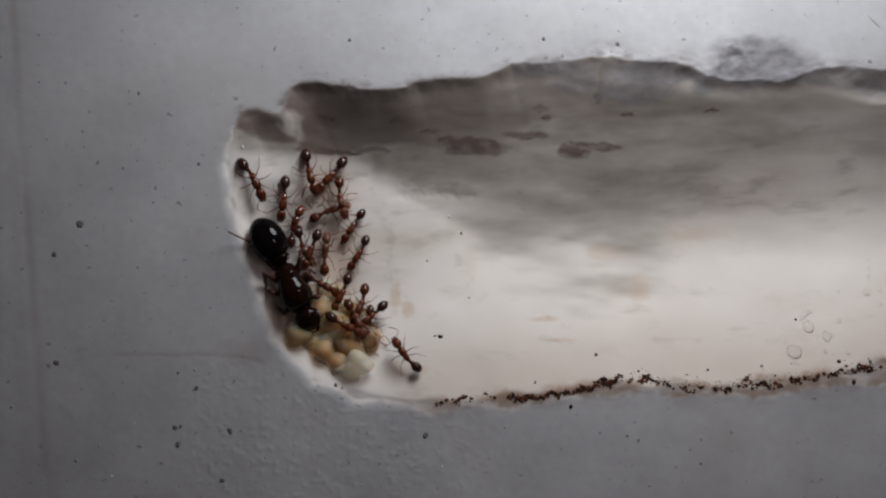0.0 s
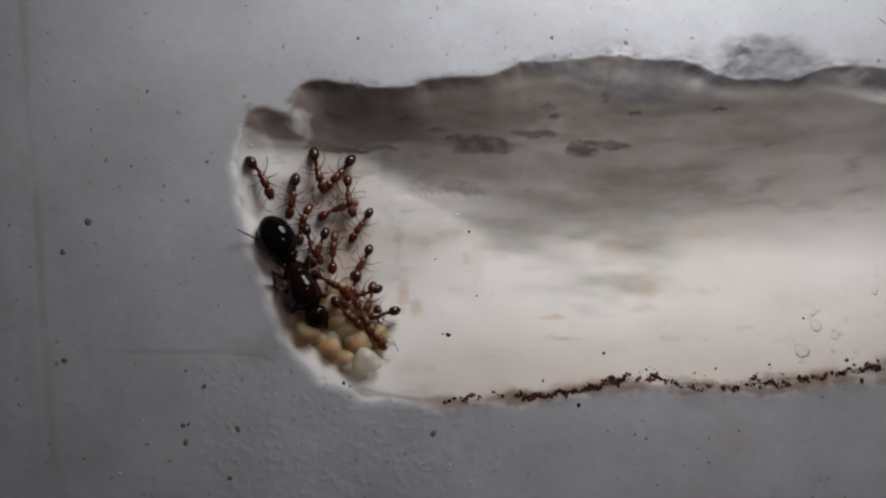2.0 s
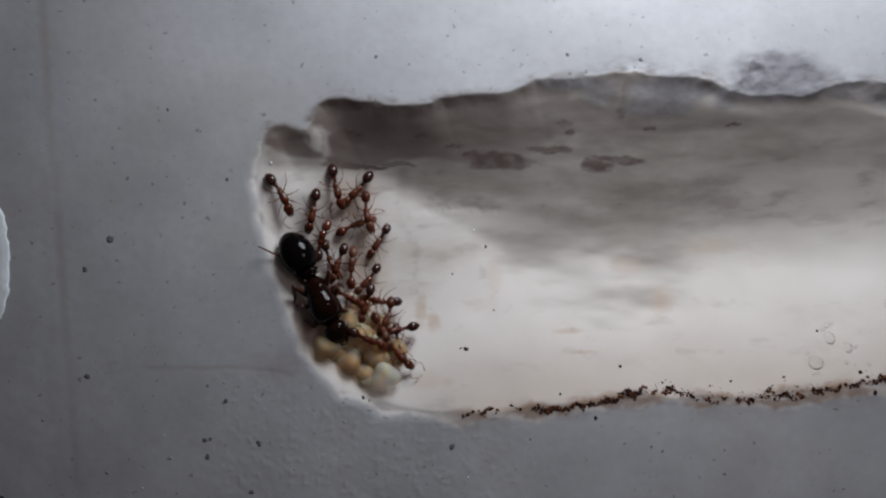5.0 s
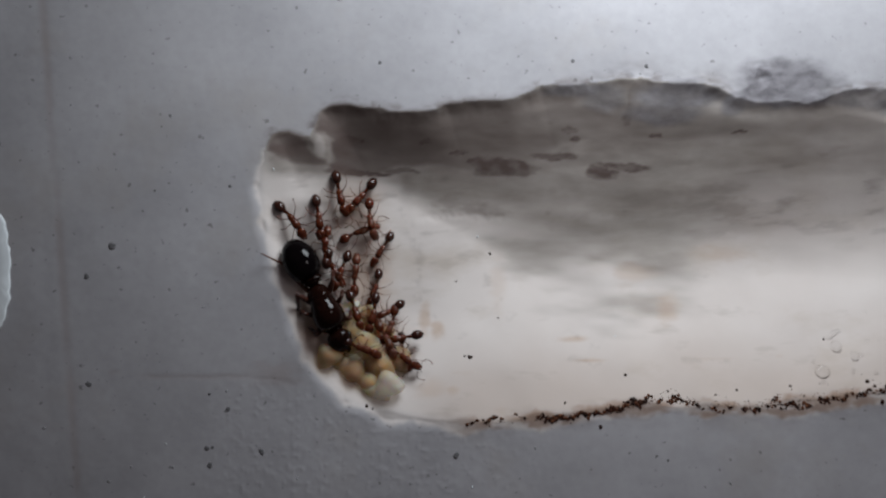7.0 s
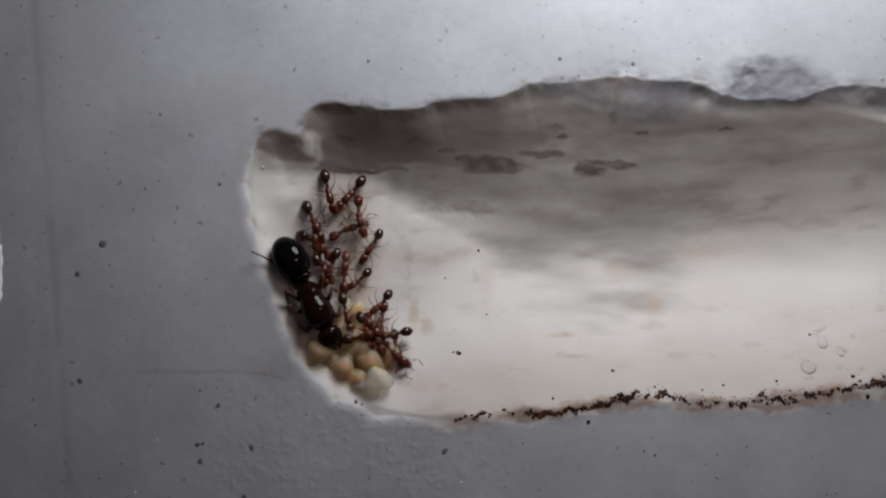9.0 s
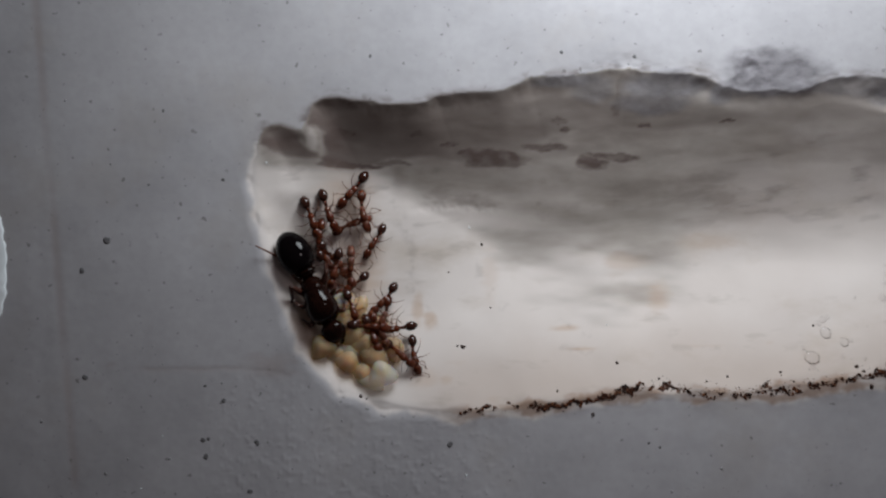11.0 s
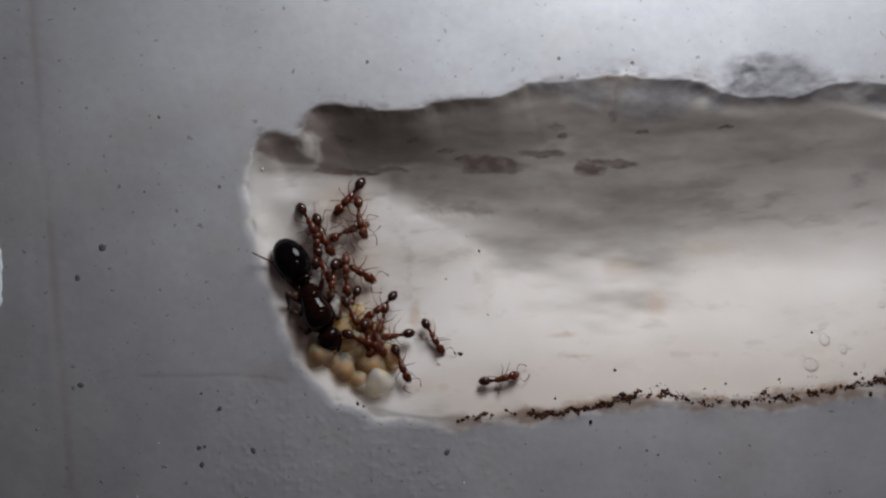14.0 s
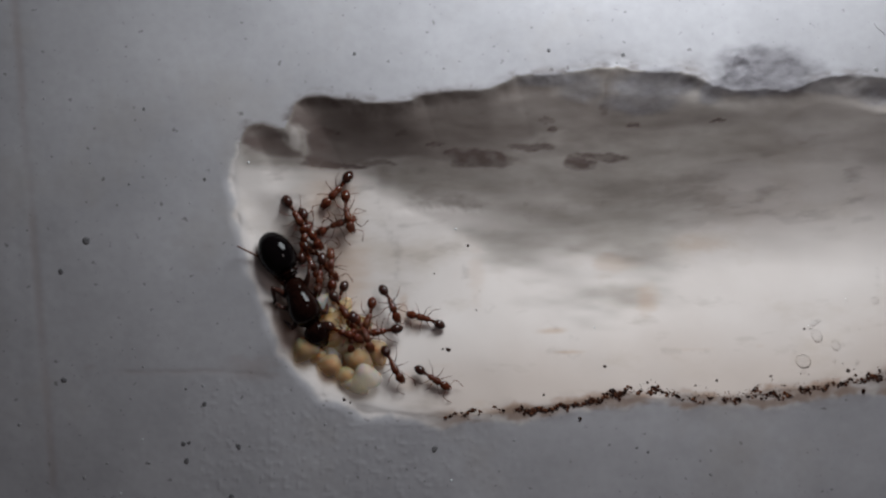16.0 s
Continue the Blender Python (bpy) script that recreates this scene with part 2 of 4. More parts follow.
def chamber(x, y):
    """Where the chamber is, and the distances to its upper and lower rims."""
    wx = x + 0.4 * (fractal(x / 1.5, y / 0.9, 11, 4) - 0.5)
    wy = y + 0.36 * (fractal(x / 1.2, y / 1.0, 23, 4) - 0.5)
    rough = ease(4.5, 7.5, y)
    px, py = x + (wx - x) * rough, y + (wy - y) * rough
    plain = line_distance(x, y, UPPER, 0.9)
    ragged = line_distance(px, py, UPPER)
    return within(px, py, RING), ragged + (plain - ragged) * ease(0.15, 1.3, plain), line_distance(px, py, LOWER, 0.6)


def height(x, y):
    """The plaster's surface, in millimetres; its top face lies at 0."""
    x, y = np.asarray(x, float), np.asarray(y, float)
    inside, upper, lower = chamber(x, y)
    shore = 2.2 + 8.8 * ease(-13.5, 3, x)
    reach = 4.4 + 5.9 * np.exp(-(((x - 9.5) / 9) ** 2)) + 4.0 * ease(10, 28, x)
    b = np.clip(lower / shore, 0, 1)
    west = 0.4 + 0.6 * ease(2, -11, x)
    bank = west * (0.5 * b * b * (3 - 2 * b) + 0.5 * (1 - (1 - b) ** 1.8)) + (1 - west) * (1 - (1 - b) ** 1.5)
    # below the upper rim a worn edge, then a long slope away from the light
    deep = 2.1 + (DEEP - 2.1) * ease(-12, 13, x)
    drop = 0.04
    slope = np.clip(upper / (reach * (1.0 + 0.32 * ease(-9, 2, x))), 0, 1)
    depth = (drop * np.sin(np.clip(upper / 0.8, 0, 1) * np.pi / 2) ** 0.9 + (deep - drop) * (1 - (1 - slope) ** 1.5)) * bank * (1 - 0.7 * ease(-7.5, -12.5, x) * ease(1, 5, y))
    streaks = fractal(x / 3.6 + y / 4, y / 1.5 - x / 10, 31, 3) - 0.5 + 0.5 * (np.abs(fractal(x / 2.4, y / 1.1 - x / 7, 37, 2) - 0.5) - 0.15)
    shelf = ease(reach * 1.05, reach * 0.35, upper) * ease(0.0, 0.8, upper) * ease(-13.5, -10.5, x)
    floor = -depth + 0.11 * streaks * shelf + 0.14 * (fractal(x / 3.6, y / 3.0, 41, 2) - 0.5) * ease(0, 2, lower)
    for line, deep in SCRATCHES:
        floor = floor - deep * np.exp(-((line_distance(x, y, line) / 0.3) ** 2)) * (fractal(x / 0.4, y / 0.4, 99) * 2 - 0.4)
    # the crumbled upper rim, and a broken lump on it
    scoop = -0.07 * ease(1.3, 0.2, upper) * (fractal(x / 0.6, y / 0.4, 61) - 0.2) * ease(5, 9, x)
    top = 0.05 * (fractal(x / 3, y / 3, 5) - 0.5) + 0.012 * (fractal(x / 0.5, y / 0.5, 7) - 0.5)
    pimples = (np.clip(fractal(x / 0.3, y / 0.3, 71, 2) - 0.6, 0, 1) + 0.6 * np.clip(fractal(x / 0.6, y / 0.6, 73, 2) - 0.6, 0, 1)) * ease(-5.5, -9.5, y) * ease(-19, -14.5, x) * ease(9, -3, x)
    wob = 0.8 * (fractal(x / 9, y / 5, 13) - 0.5)
    groove = -0.011 * np.exp(-(((x + 26.6 + y * 0.07 + wob) / 0.35) ** 2)) - 0.011 * np.exp(-(((x + 27.9 + y * 0.03 - wob) / 0.5) ** 2))
    top = top - 0.2 * np.clip(1 - lower / 0.7, 0, 1) ** 2 * ease(0, -6, x) * ease(0, 3, upper)
    crack = -0.012 * np.exp(-((line_distance(x, y + 0.25 * (fractal(x / 0.8, y, 83) - 0.5), CRACK) / 0.13) ** 2)) * ease(0.3, 0.6, fractal(x / 1.6, y / 1.6, 85))
    top = top + 0.085 * pimples + groove + crack + np.where(y > 0, scoop, 0)
    floor = floor - 0.2 * ease(0, -6, x) * ease(0, 3, upper)
    lumps = 0.025 * spots(x, y, LUMPS, 131) * (0.3 + 1.0 * fractal(x / 1.1 + y / 3, y / 0.7, 133, 4))
    lumps = lumps + 0.24 * np.exp(-((((x - 18.9) / 1.5) ** 2 + ((y - 12.3) / 1.1) ** 2) ** 2)) * (0.35 - np.abs(fractal(x / 1.0 + y / 2, y / 1.2 - x / 2, 173, 4) - 0.5) * 2)
    lumps = lumps + 0.06 * np.exp(-(((x - 10.4 - 0.1 * (y - 11)) / 0.35) ** 2 + ((y - 11.1) / 1.3) ** 4))
    return np.where(inside, floor, top) + lumps


def ground(x, y):
    return float(height(x, y))


def settled(x, y, reach=0.5):
    """The ground's mean height round a place, and its slope along x and y."""
    gx, gy = np.meshgrid([-reach, 0, reach], [-reach, 0, reach])
    h = height(x + gx, y + gy)
    return float(h.mean()), float((h[:, 2] - h[:, 0]).mean() / (2 * reach)), float((h[2] - h[0]).mean() / (2 * reach))


def steps(coarse_low, low, high, coarse_high, fine, wide):
    return np.concatenate([np.arange(coarse_low, low, wide), np.arange(low, high, fine), np.arange(high, coarse_high + 1e-6, wide)])


# long soil blots on the darkened upper wall: centre, half width, half height
BLOTS = [(10.38, 11.0, 0.5, 1.5, 0.62), (11.9, 12.1, 1.0, 0.16, 0.7), (5.2, 11.5, 1.3, 0.2, 0.5), (9.3, 11.2, 0.5, 0.7, 0.5), (22.6, 11.5, 0.9, 0.3, 0.5), (-1.01, 7.8, 0.75, 0.17, 0.9), (1.73, 6.9, 2.18, 0.56, 0.85), (5.29, 7.55, 1.58, 0.26, 0.8), (10.43, 6.92, 1.7, 0.26, 0.8), (8.74, 6.47, 0.76, 0.42, 0.8), (6.55, 9.26, 0.6, 0.15, 0.8), (6.79, 8.7, 0.45, 0.15, 0.8), (-1.44, 9.27, 0.41, 0.15, 0.7), (-7.99, 8.55, 0.71, 0.19, 0.9), (-3.12, 8.46, 0.48, 0.19, 0.7), (-4.97, 8.75, 0.96, 0.15, 0.6), (-7.87, 6.52, 1.66, 0.19, 0.95), (-4.67, 6.59, 1.13, 0.15, 0.7), (12.37, 8.9, 0.52, 0.13, 0.9), (17.49, 9.02, 0.52, 0.11, 0.9), (22.84, 11.53, 1.02, 0.22, 0.7), (-12.13, 8.95, 0.95, 0.15, 1), (-13.58, 7.05, 0.37, 0.11, 0.8), (-8.85, 9.29, 0.67, 0.15, 0.6), (-6.72, 10.55, 1.46, 0.18, 0.8)]
FAINT = [(-4.39, 5.72, 0.57, 1.21, 0.4), (-2.4, 7.15, 2.25, 0.26, 0.5), (0.59, 10.05, 1.03, 0.52, 0.5), (13.6, 7.69, 0.23, 0.15, 0.6), (15.92, 8.44, 1.68, 0.52, 0.45), (21.14, 6.9, 1.06, 0.23, 0.5), (24.61, 8.1, 1.28, 0.19, 0.4), (19.08, 6.56, 1.66, 0.19, 0.4), (16.39, 5.36, 2.28, 0.53, 0.45), (17.45, 4.17, 1.72, 0.54, 0.4), (0.8, 4.37, 0.53, 0.19, 0.6), (5.19, 3.82, 0.27, 0.15, 0.6), (5.35, 5.35, 0.61, 0.46, 0.4), (-11.55, 8.06, 1.69, 0.88, 0.8), (10.58, 4.26, 1.53, 0.15, 0.3), (7.38, 7.01, 0.75, 0.3, 0.4), (2.08, 8.41, 0.37, 0.15, 0.4), (26.79, 8.46, 0.6, 0.15, 0.3)]


# faint stains on the chamber floor (centre, half width, half height, strength), and lines where dirt is rubbed in
STAINS = [(13.19, -2.82, 0.84, 0.99, 0.22), (6.82, -4.67, 1.13, 0.19, 0.28), (7.69, -6.01, 1.27, 0.11, 0.3), (15.69, -5.93, 2.61, 0.11, 0.16), (-0.33, -6.83, 1.11, 0.37, 0.12), (-3.19, -3.38, 0.38, 1.06, 0.28), (-2.42, -4.04, 0.45, 0.53, 0.3), (-1.44, -7.9, 0.59, 0.44, 0.25), (1.69, -9.12, 0.88, 0.37, 0.2), (11.04, -0.35, 1.54, 0.69, 0.16), (17.26, 1.01, 1.93, 0.54, 0.16), (1.76, -1.11, 0.54, 2.29, 0.1), (20.35, -5.74, 0.52, 0.22, 0.14)]
RUBS = [[(-3.58, -1.1), (-3.19, -3), (-2.22, -4.3)], [(-3.96, 4.15), (-1.67, 4.21), (0.99, 4.37)], [(0.61, 0.04), (2.5, -3)], [(6.26, -4.49), (7.57, -4.86), (8.1, -5.29)], [(6.2, -6.01), (8.23, -6.15)], [(13.27, -5.89), (17.17, -6.15)], [(4.44, 2.64), (6.73, 3.67), (9.05, 3.8), (10.61, 3.69)], [(-4.72, 4.22), (-3.58, 0.8), (-3.58, -1.1)]]


# soil rubbed into the wall under the upper rim
SOILED = [[(-13.29, 8.61), (-12.85, 9.02), (-12.12, 9.16), (-11.1, 8.8), (-10.55, 8.39), (-10.2, 7.72), (-9.75, 7.18), (-9.49, 6.76), (-11.3, 7.03), (-12.63, 7.27), (-13.12, 7.78)], [(-10.44, 8.98), (-10.18, 9.89), (-9.93, 10.44), (-9.27, 10.88), (-8.32, 10.99), (-5.26, 10.51), (-2.26, 10.44), (-2.04, 11.06), (2.41, 11.28), (4.24, 11.8), (7.92, 11.48), (10.19, 10.37), (12.49, 9.33), (17.15, 9.97), (22.5, 10.92), (26.16, 11.73), (29.43, 11.72), (30.13, 9.27), (24.77, 8.78), (19.12, 8.74), (12.96, 8.28), (6.57, 8.18), (4.35, 6.98), (2.48, 6.24), (-0.52, 6.63), (-3.14, 7.07), (-5.42, 6.73), (-6.49, 6.37), (-9.15, 6.34), (-9.77, 6.83), (-9.44, 7.47), (-9.21, 8.47), (-9.71, 9.01)]]
TAN_PATCHES = [(-7.2, -1.0, 2.0, 4.4, 0.5), (-8.0, 4.0, 2.1, 2.2, 0.5), (-6.4, -5.4, 2.6, 2.4, 0.5), (-10.6, -3.4, 1.4, 3.6, 0.4), (-2.6, -7.8, 1.6, 0.8, 0.35)]


def build_slab():
    xs, ys = steps(-46, -31.5, 31.5, 48, 0.1, 0.5), steps(-32, -18.5, 18.5, 32, 0.1, 0.5)
    gx, gy = np.meshgrid(xs, ys)
    gz = height(gx, gy)
    nx, ny = len(xs), len(ys)
    inside, upper, lower = chamber(gx, gy)
    verts = np.stack([gx, gy, gz], -1).reshape(-1, 3)
    idx = np.arange(nx * ny).reshape(ny, nx)
    quads = np.stack([idx[:-1, :-1], idx[:-1, 1:], idx[1:, 1:], idx[1:, :-1]], -1).reshape(-1, 4)
    # the sides and the underside
    rim = np.concatenate([idx[0, :], idx[1:, -1], idx[-1, -2::-1], idx[-2:0:-1, 0]])
    low = verts[rim].copy()
    low[:, 2] = -12
    n0 = len(verts)
    verts = np.concatenate([verts, low, [[0, 0, -12]]])
    k = np.arange(len(rim))
    j = (k + 1) % len(rim)
    sides = np.stack([rim[j], rim[k], n0 + k, n0 + j], -1)
    under = [(int(n0 + b), int(n0 + a), len(verts) - 1) for a, b in zip(k, j)]
    me = bpy.data.meshes.new("plaster_slab")
    me.from_pydata((verts * MM).tolist(), [], quads.tolist() + sides.tolist() + under)
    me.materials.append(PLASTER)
    me.polygons.foreach_set("use_smooth", np.ones(len(me.polygons), bool))
    signed = np.minimum(upper, lower) * np.where(inside, 1, -1)
    carved = np.where(inside, (0.75 + 0.25 * ease(0, 0.4, lower)) * ease(0, 0.4, upper), 0.8 * ease(0.42, 0.0, lower + 0.5 * (fractal(gx / 0.8, gy / 0.8, 77) - 0.5)))
    # brown stain below the upper rim, reaching as far as the wall's painted shade
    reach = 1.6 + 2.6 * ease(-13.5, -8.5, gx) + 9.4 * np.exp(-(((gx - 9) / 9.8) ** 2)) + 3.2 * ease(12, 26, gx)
    shade_span = upper / reach + 0.9 * (fractal(gx / 4.5 + gy / 9, gy / 1.4, 91) - 0.5)
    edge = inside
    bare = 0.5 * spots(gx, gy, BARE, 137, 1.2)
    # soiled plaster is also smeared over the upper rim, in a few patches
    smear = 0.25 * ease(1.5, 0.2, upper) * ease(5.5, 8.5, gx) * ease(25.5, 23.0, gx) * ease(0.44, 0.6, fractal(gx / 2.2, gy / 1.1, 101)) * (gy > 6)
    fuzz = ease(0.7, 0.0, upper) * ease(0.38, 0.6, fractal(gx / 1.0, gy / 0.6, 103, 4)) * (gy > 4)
    stain_shade = np.where(inside, ease(1.2, 0.55, shade_span), 1.0) * edge * ease(-15.0, -13.2, gx + 0.5 * (gy - 8)) * 0.9 * (1 - 0.8 * bare) * (1 - 0.4 * ease(13, 24, gx)) * (1 - 0.5 * ease(12, 23, gx) * ease(3, 6, upper))
    # soil blots: a few long ones, and small ones scattered over the darkened wall
    rubbed = np.zeros(gx.shape)
    fray = 1.3 * (fractal(gx / 1.0 + gy / 2, gy / 0.4, 111, 4) - 0.5)
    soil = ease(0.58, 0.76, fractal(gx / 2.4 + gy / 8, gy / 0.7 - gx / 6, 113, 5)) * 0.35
    # broad soil tone from the rim down, deepening the shade put into the colour
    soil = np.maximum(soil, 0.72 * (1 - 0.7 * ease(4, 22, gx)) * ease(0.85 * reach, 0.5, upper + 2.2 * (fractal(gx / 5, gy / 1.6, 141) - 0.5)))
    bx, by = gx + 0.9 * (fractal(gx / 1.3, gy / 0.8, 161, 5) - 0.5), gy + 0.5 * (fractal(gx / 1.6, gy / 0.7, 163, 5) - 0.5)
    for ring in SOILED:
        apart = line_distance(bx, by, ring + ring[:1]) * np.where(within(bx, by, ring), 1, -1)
        # thicker at the left, where the colour makes up for missing shade
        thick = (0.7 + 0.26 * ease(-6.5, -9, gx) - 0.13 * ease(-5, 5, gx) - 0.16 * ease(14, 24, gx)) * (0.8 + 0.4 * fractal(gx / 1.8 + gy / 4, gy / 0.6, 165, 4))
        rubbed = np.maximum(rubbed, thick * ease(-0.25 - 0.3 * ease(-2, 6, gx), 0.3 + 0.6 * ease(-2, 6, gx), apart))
    wx, wy = gx + 1.3 * (fractal(gx / 1.1, gy / 0.7, 167, 5) - 0.5), gy + 0.55 * (fractal(gx / 0.9, gy / 0.8, 169, 5) - 0.5)
    for cx, cy, w, h, much in BLOTS:
        soil = np.maximum(soil, 1.45 * much * ease(1.5, 0.8, np.hypot((wx - cx) / w, (wy - cy + 0.04 * (gx - cx)) / h) + 0.5 * fray))
    for cx, cy, w, h, much in FAINT:
        soil = np.maximum(soil, much * ease(1.5, 0.0, np.hypot((gx - cx) / w, (gy - cy - 0.12 * (gx - cx)) / h) + 0.8 * fray))
    soil = soil * (0.55 + 0.75 * fractal(gx / 0.7 + gy, gy / 0.35 - gx / 3, 171, 4))
    rim = np.maximum(smear, 0.8 * fuzz) * (~inside) * (0.4 + 0.5 * ease(0.4, 0.62, fractal(gx / 0.9 + gy / 2, gy / 0.45, 117)))
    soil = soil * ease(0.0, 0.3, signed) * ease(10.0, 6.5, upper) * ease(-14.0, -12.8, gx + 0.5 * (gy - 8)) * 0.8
    seam = ease(1.3, 0.0, lower) * ease(-2, 2, gx) * (gy < 0) * ease(0.35, 0.7, fractal(gx / 1.2, gy / 0.6, 119)) * 0.28
    # dirty tan towards the lower rim, partly standing in for the slope's shade
    tan = ease(6.0, 0.3, lower + 2.5 * (fractal(gx / 4, gy / 2.5, 157, 4) - 0.5)) * ease(-5, 1, gx) * (gy < 0) * inside
    soil, tan = np.maximum(soil, 0.13 * tan), 0.22 * tan
    rust = ease(0.38, 0.0, lower + 0.5 * (fractal(gx / 0.5, gy / 0.4, 151) - 0.5)) * ease(-2, 1, gx) * (gy < 0) * ease(0.3, 0.6, fractal(gx / 1.5, gy / 0.8, 153)) * 0.7
    soil = np.maximum(soil, np.maximum(rim, seam))
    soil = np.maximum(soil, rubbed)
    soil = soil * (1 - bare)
    # ash-grey crust on the crumbled rim, with darker and paler veins
    ash = np.max([much * spots(gx, gy, [(cx, cy, w, h)], 131, 0.5) for cx, cy, w, h, much in LUMPS], axis=0) * (1 - bare)
    ash = ash * (0.65 + 0.6 * fractal(gx / 0.9 + gy / 2, gy / 0.5 - gx / 5, 139, 5))
    soil = soil * (1 - 0.7 * ash * ease(9.5, 11, gy))
    for cx, cy, w, h, much in STAINS:
        tan = np.maximum(tan, 1.7 * much * ease(1.4, 0.2, np.hypot((gx - cx) / w, (gy - cy) / h) + fray) * inside)
    for line in RUBS:
        soil = np.maximum(soil, 0.22 * ease(0.6, 0.0, line_distance(bx, by, line)) * ease(0.4, 0.75, fractal(gx / 0.5, gy / 0.5, 121)) * inside)
    # tan patches under the ants and the brood, and the crack's brown edge
    for cx, cy, w, h, much in TAN_PATCHES:
        tan = np.maximum(tan, much * ease(1.3, 0.1, np.hypot((gx - cx) / w, (gy - cy) / h) + 0.5 * fray) * inside)
    rust = np.maximum(rust, 0.16 * ease(0.35, 0.0, line_distance(gx, gy + 0.25 * (fractal(gx / 0.8, gy, 83) - 0.5), CRACK)) * ease(0.3, 0.6, fractal(gx / 1.6, gy / 1.6, 85)))
    rust = np.maximum(rust, 0.22 * ease(1.3, 0.0, np.hypot((gx + 12.9) / 2.2, (gy + 6.7) / 0.9) + fray) * ~inside)
    rust = np.maximum(rust, 0.2 * ease(0.5, 0.0, np.abs(gx + 26.7 + gy * 0.07)) * ease(0.3, 0.6, fractal(gx / 2, gy / 4, 87)))
    for name, field in (("carved", carved), ("stain_shade", stain_shade), ("soil", soil), ("rust", rust), ("tan", tan), ("ash", ash)):
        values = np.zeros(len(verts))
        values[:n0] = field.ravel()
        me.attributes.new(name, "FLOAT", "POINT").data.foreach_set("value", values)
    me.update()
    return tagged(new("ground", me), "grey plaster nest slab with a carved white chamber", "nest slab", kind="structure")


slab = build_slab()


# ---- building blocks ----
def finish(name, bm, mat, smooth=True):
    me = bpy.data.meshes.new(name)
    bmesh.ops.recalc_face_normals(bm, faces=bm.faces)
    bm.to_mesh(me)
    bm.free()
    for m in mat if isinstance(mat, (list, tuple)) else [mat]:
        me.materials.append(m)
    if smooth:
        for p in me.polygons:
            p.use_smooth = True
    return me


def part(name, bm, mat, parent, label="", at=(0, 0, 0), turn=(0, 0, 0)):
    ob = new(name, finish(name, bm, mat))
    ob.parent = parent
    ob.location = [c * MM for c in at]
    ob.rotation_euler = [radians(a) for a in turn]
    return tagged(ob, label)


def loft(sections, sides=14, bm=None):
    """A body along x through oval sections (x, y, z, half width, half height), closed at both ends."""
    bm = bm or bmesh.new()
    rings = []
    for x, y, z, w, h in sections:
        rings.append([bm.verts.new(((x * MM), (y + w * math.cos(a)) * MM, (z + h * math.sin(a)) * MM)) for a in (2 * math.pi * i / sides for i in range(sides))])
    for r, s in zip(rings, rings[1:]):
        for i in range(sides):
            bm.faces.new((r[i], r[(i + 1) % sides], s[(i + 1) % sides], s[i]))
    bm.faces.new(rings[0])
    bm.faces.new(rings[-1])
    return bm


def smooth_sections(keys, n):
    """More sections between the given ones, on a smooth curve."""
    keys = np.array(keys, float)
    t = np.linspace(0, len(keys) - 1, n)
    out = []
    for v in t:
        i = min(int(v), len(keys) - 2)
        f = v - i
        p0, p1, p2, p3 = keys[max(i - 1, 0)], keys[i], keys[i + 1], keys[min(i + 2, len(keys) - 1)]
        q = 0.5 * (2 * p1 + (p2 - p0) * f + (2 * p0 - 5 * p1 + 4 * p2 - p3) * f**2 + (3 * p1 - p0 - 3 * p2 + p3) * f**3)
        q[3:] = np.maximum(q[3:], 0.01)
        out.append(tuple(q))
    return out


def tube(points, radii, sides=7, bm=None):
    """A limb along points, with a radius at each."""
    bm = bm or bmesh.new()
    pts = [Vector(p) for p in points]
    rings = []
    for i, p in enumerate(pts):
        d = (pts[min(i + 1, len(pts) - 1)] - pts[max(i - 1, 0)]).normalized()
        u = d.cross(Vector((0, 0, 1)))
        u = u.normalized() if u.length > 1e-3 else Vector((0, 1, 0))
        v = d.cross(u)
        rings.append([bm.verts.new((p + (u * math.cos(a) + v * math.sin(a)) * radii[i]) * MM) for a in (2 * math.pi * k / sides for k in range(sides))])
    for r, s in zip(rings, rings[1:]):
        for k in range(sides):
            bm.faces.new((r[k], r[(k + 1) % sides], s[(k + 1) % sides], s[k]))
    bm.faces.new(rings[0])
    bm.faces.new(rings[-1])
    return bm


def leg(attach, knee, ankle, foot, r):
    """Thigh, shin and foot, from the joint at the body."""
    a, k, n, f = (Vector(p) - Vector(attach) for p in (attach, knee, ankle, foot))
    pts = [a, a.lerp(k, 0.12), a.lerp(k, 0.5), a.lerp(k, 0.9), k, k.lerp(n, 0.15), k.lerp(n, 0.6), n, n.lerp(f, 0.15), n.lerp(f, 0.6), f]
    return tube(pts, [r * c for c in (0.9, 1.3, 1.2, 0.8, 0.7, 0.85, 0.8, 0.55, 0.5, 0.42, 0.35)])


def ball(radius, at, squash=(1, 1, 1), rings=8):
    bm = bmesh.new()
    bmesh.ops.create_uvsphere(bm, u_segments=12, v_segments=rings, radius=radius * MM)
    for v in bm.verts:
        v.co = Vector((v.co.x * squash[0] + at[0] * MM, v.co.y * squash[1] + at[1] * MM, v.co.z * squash[2] + at[2] * MM))
    return bm


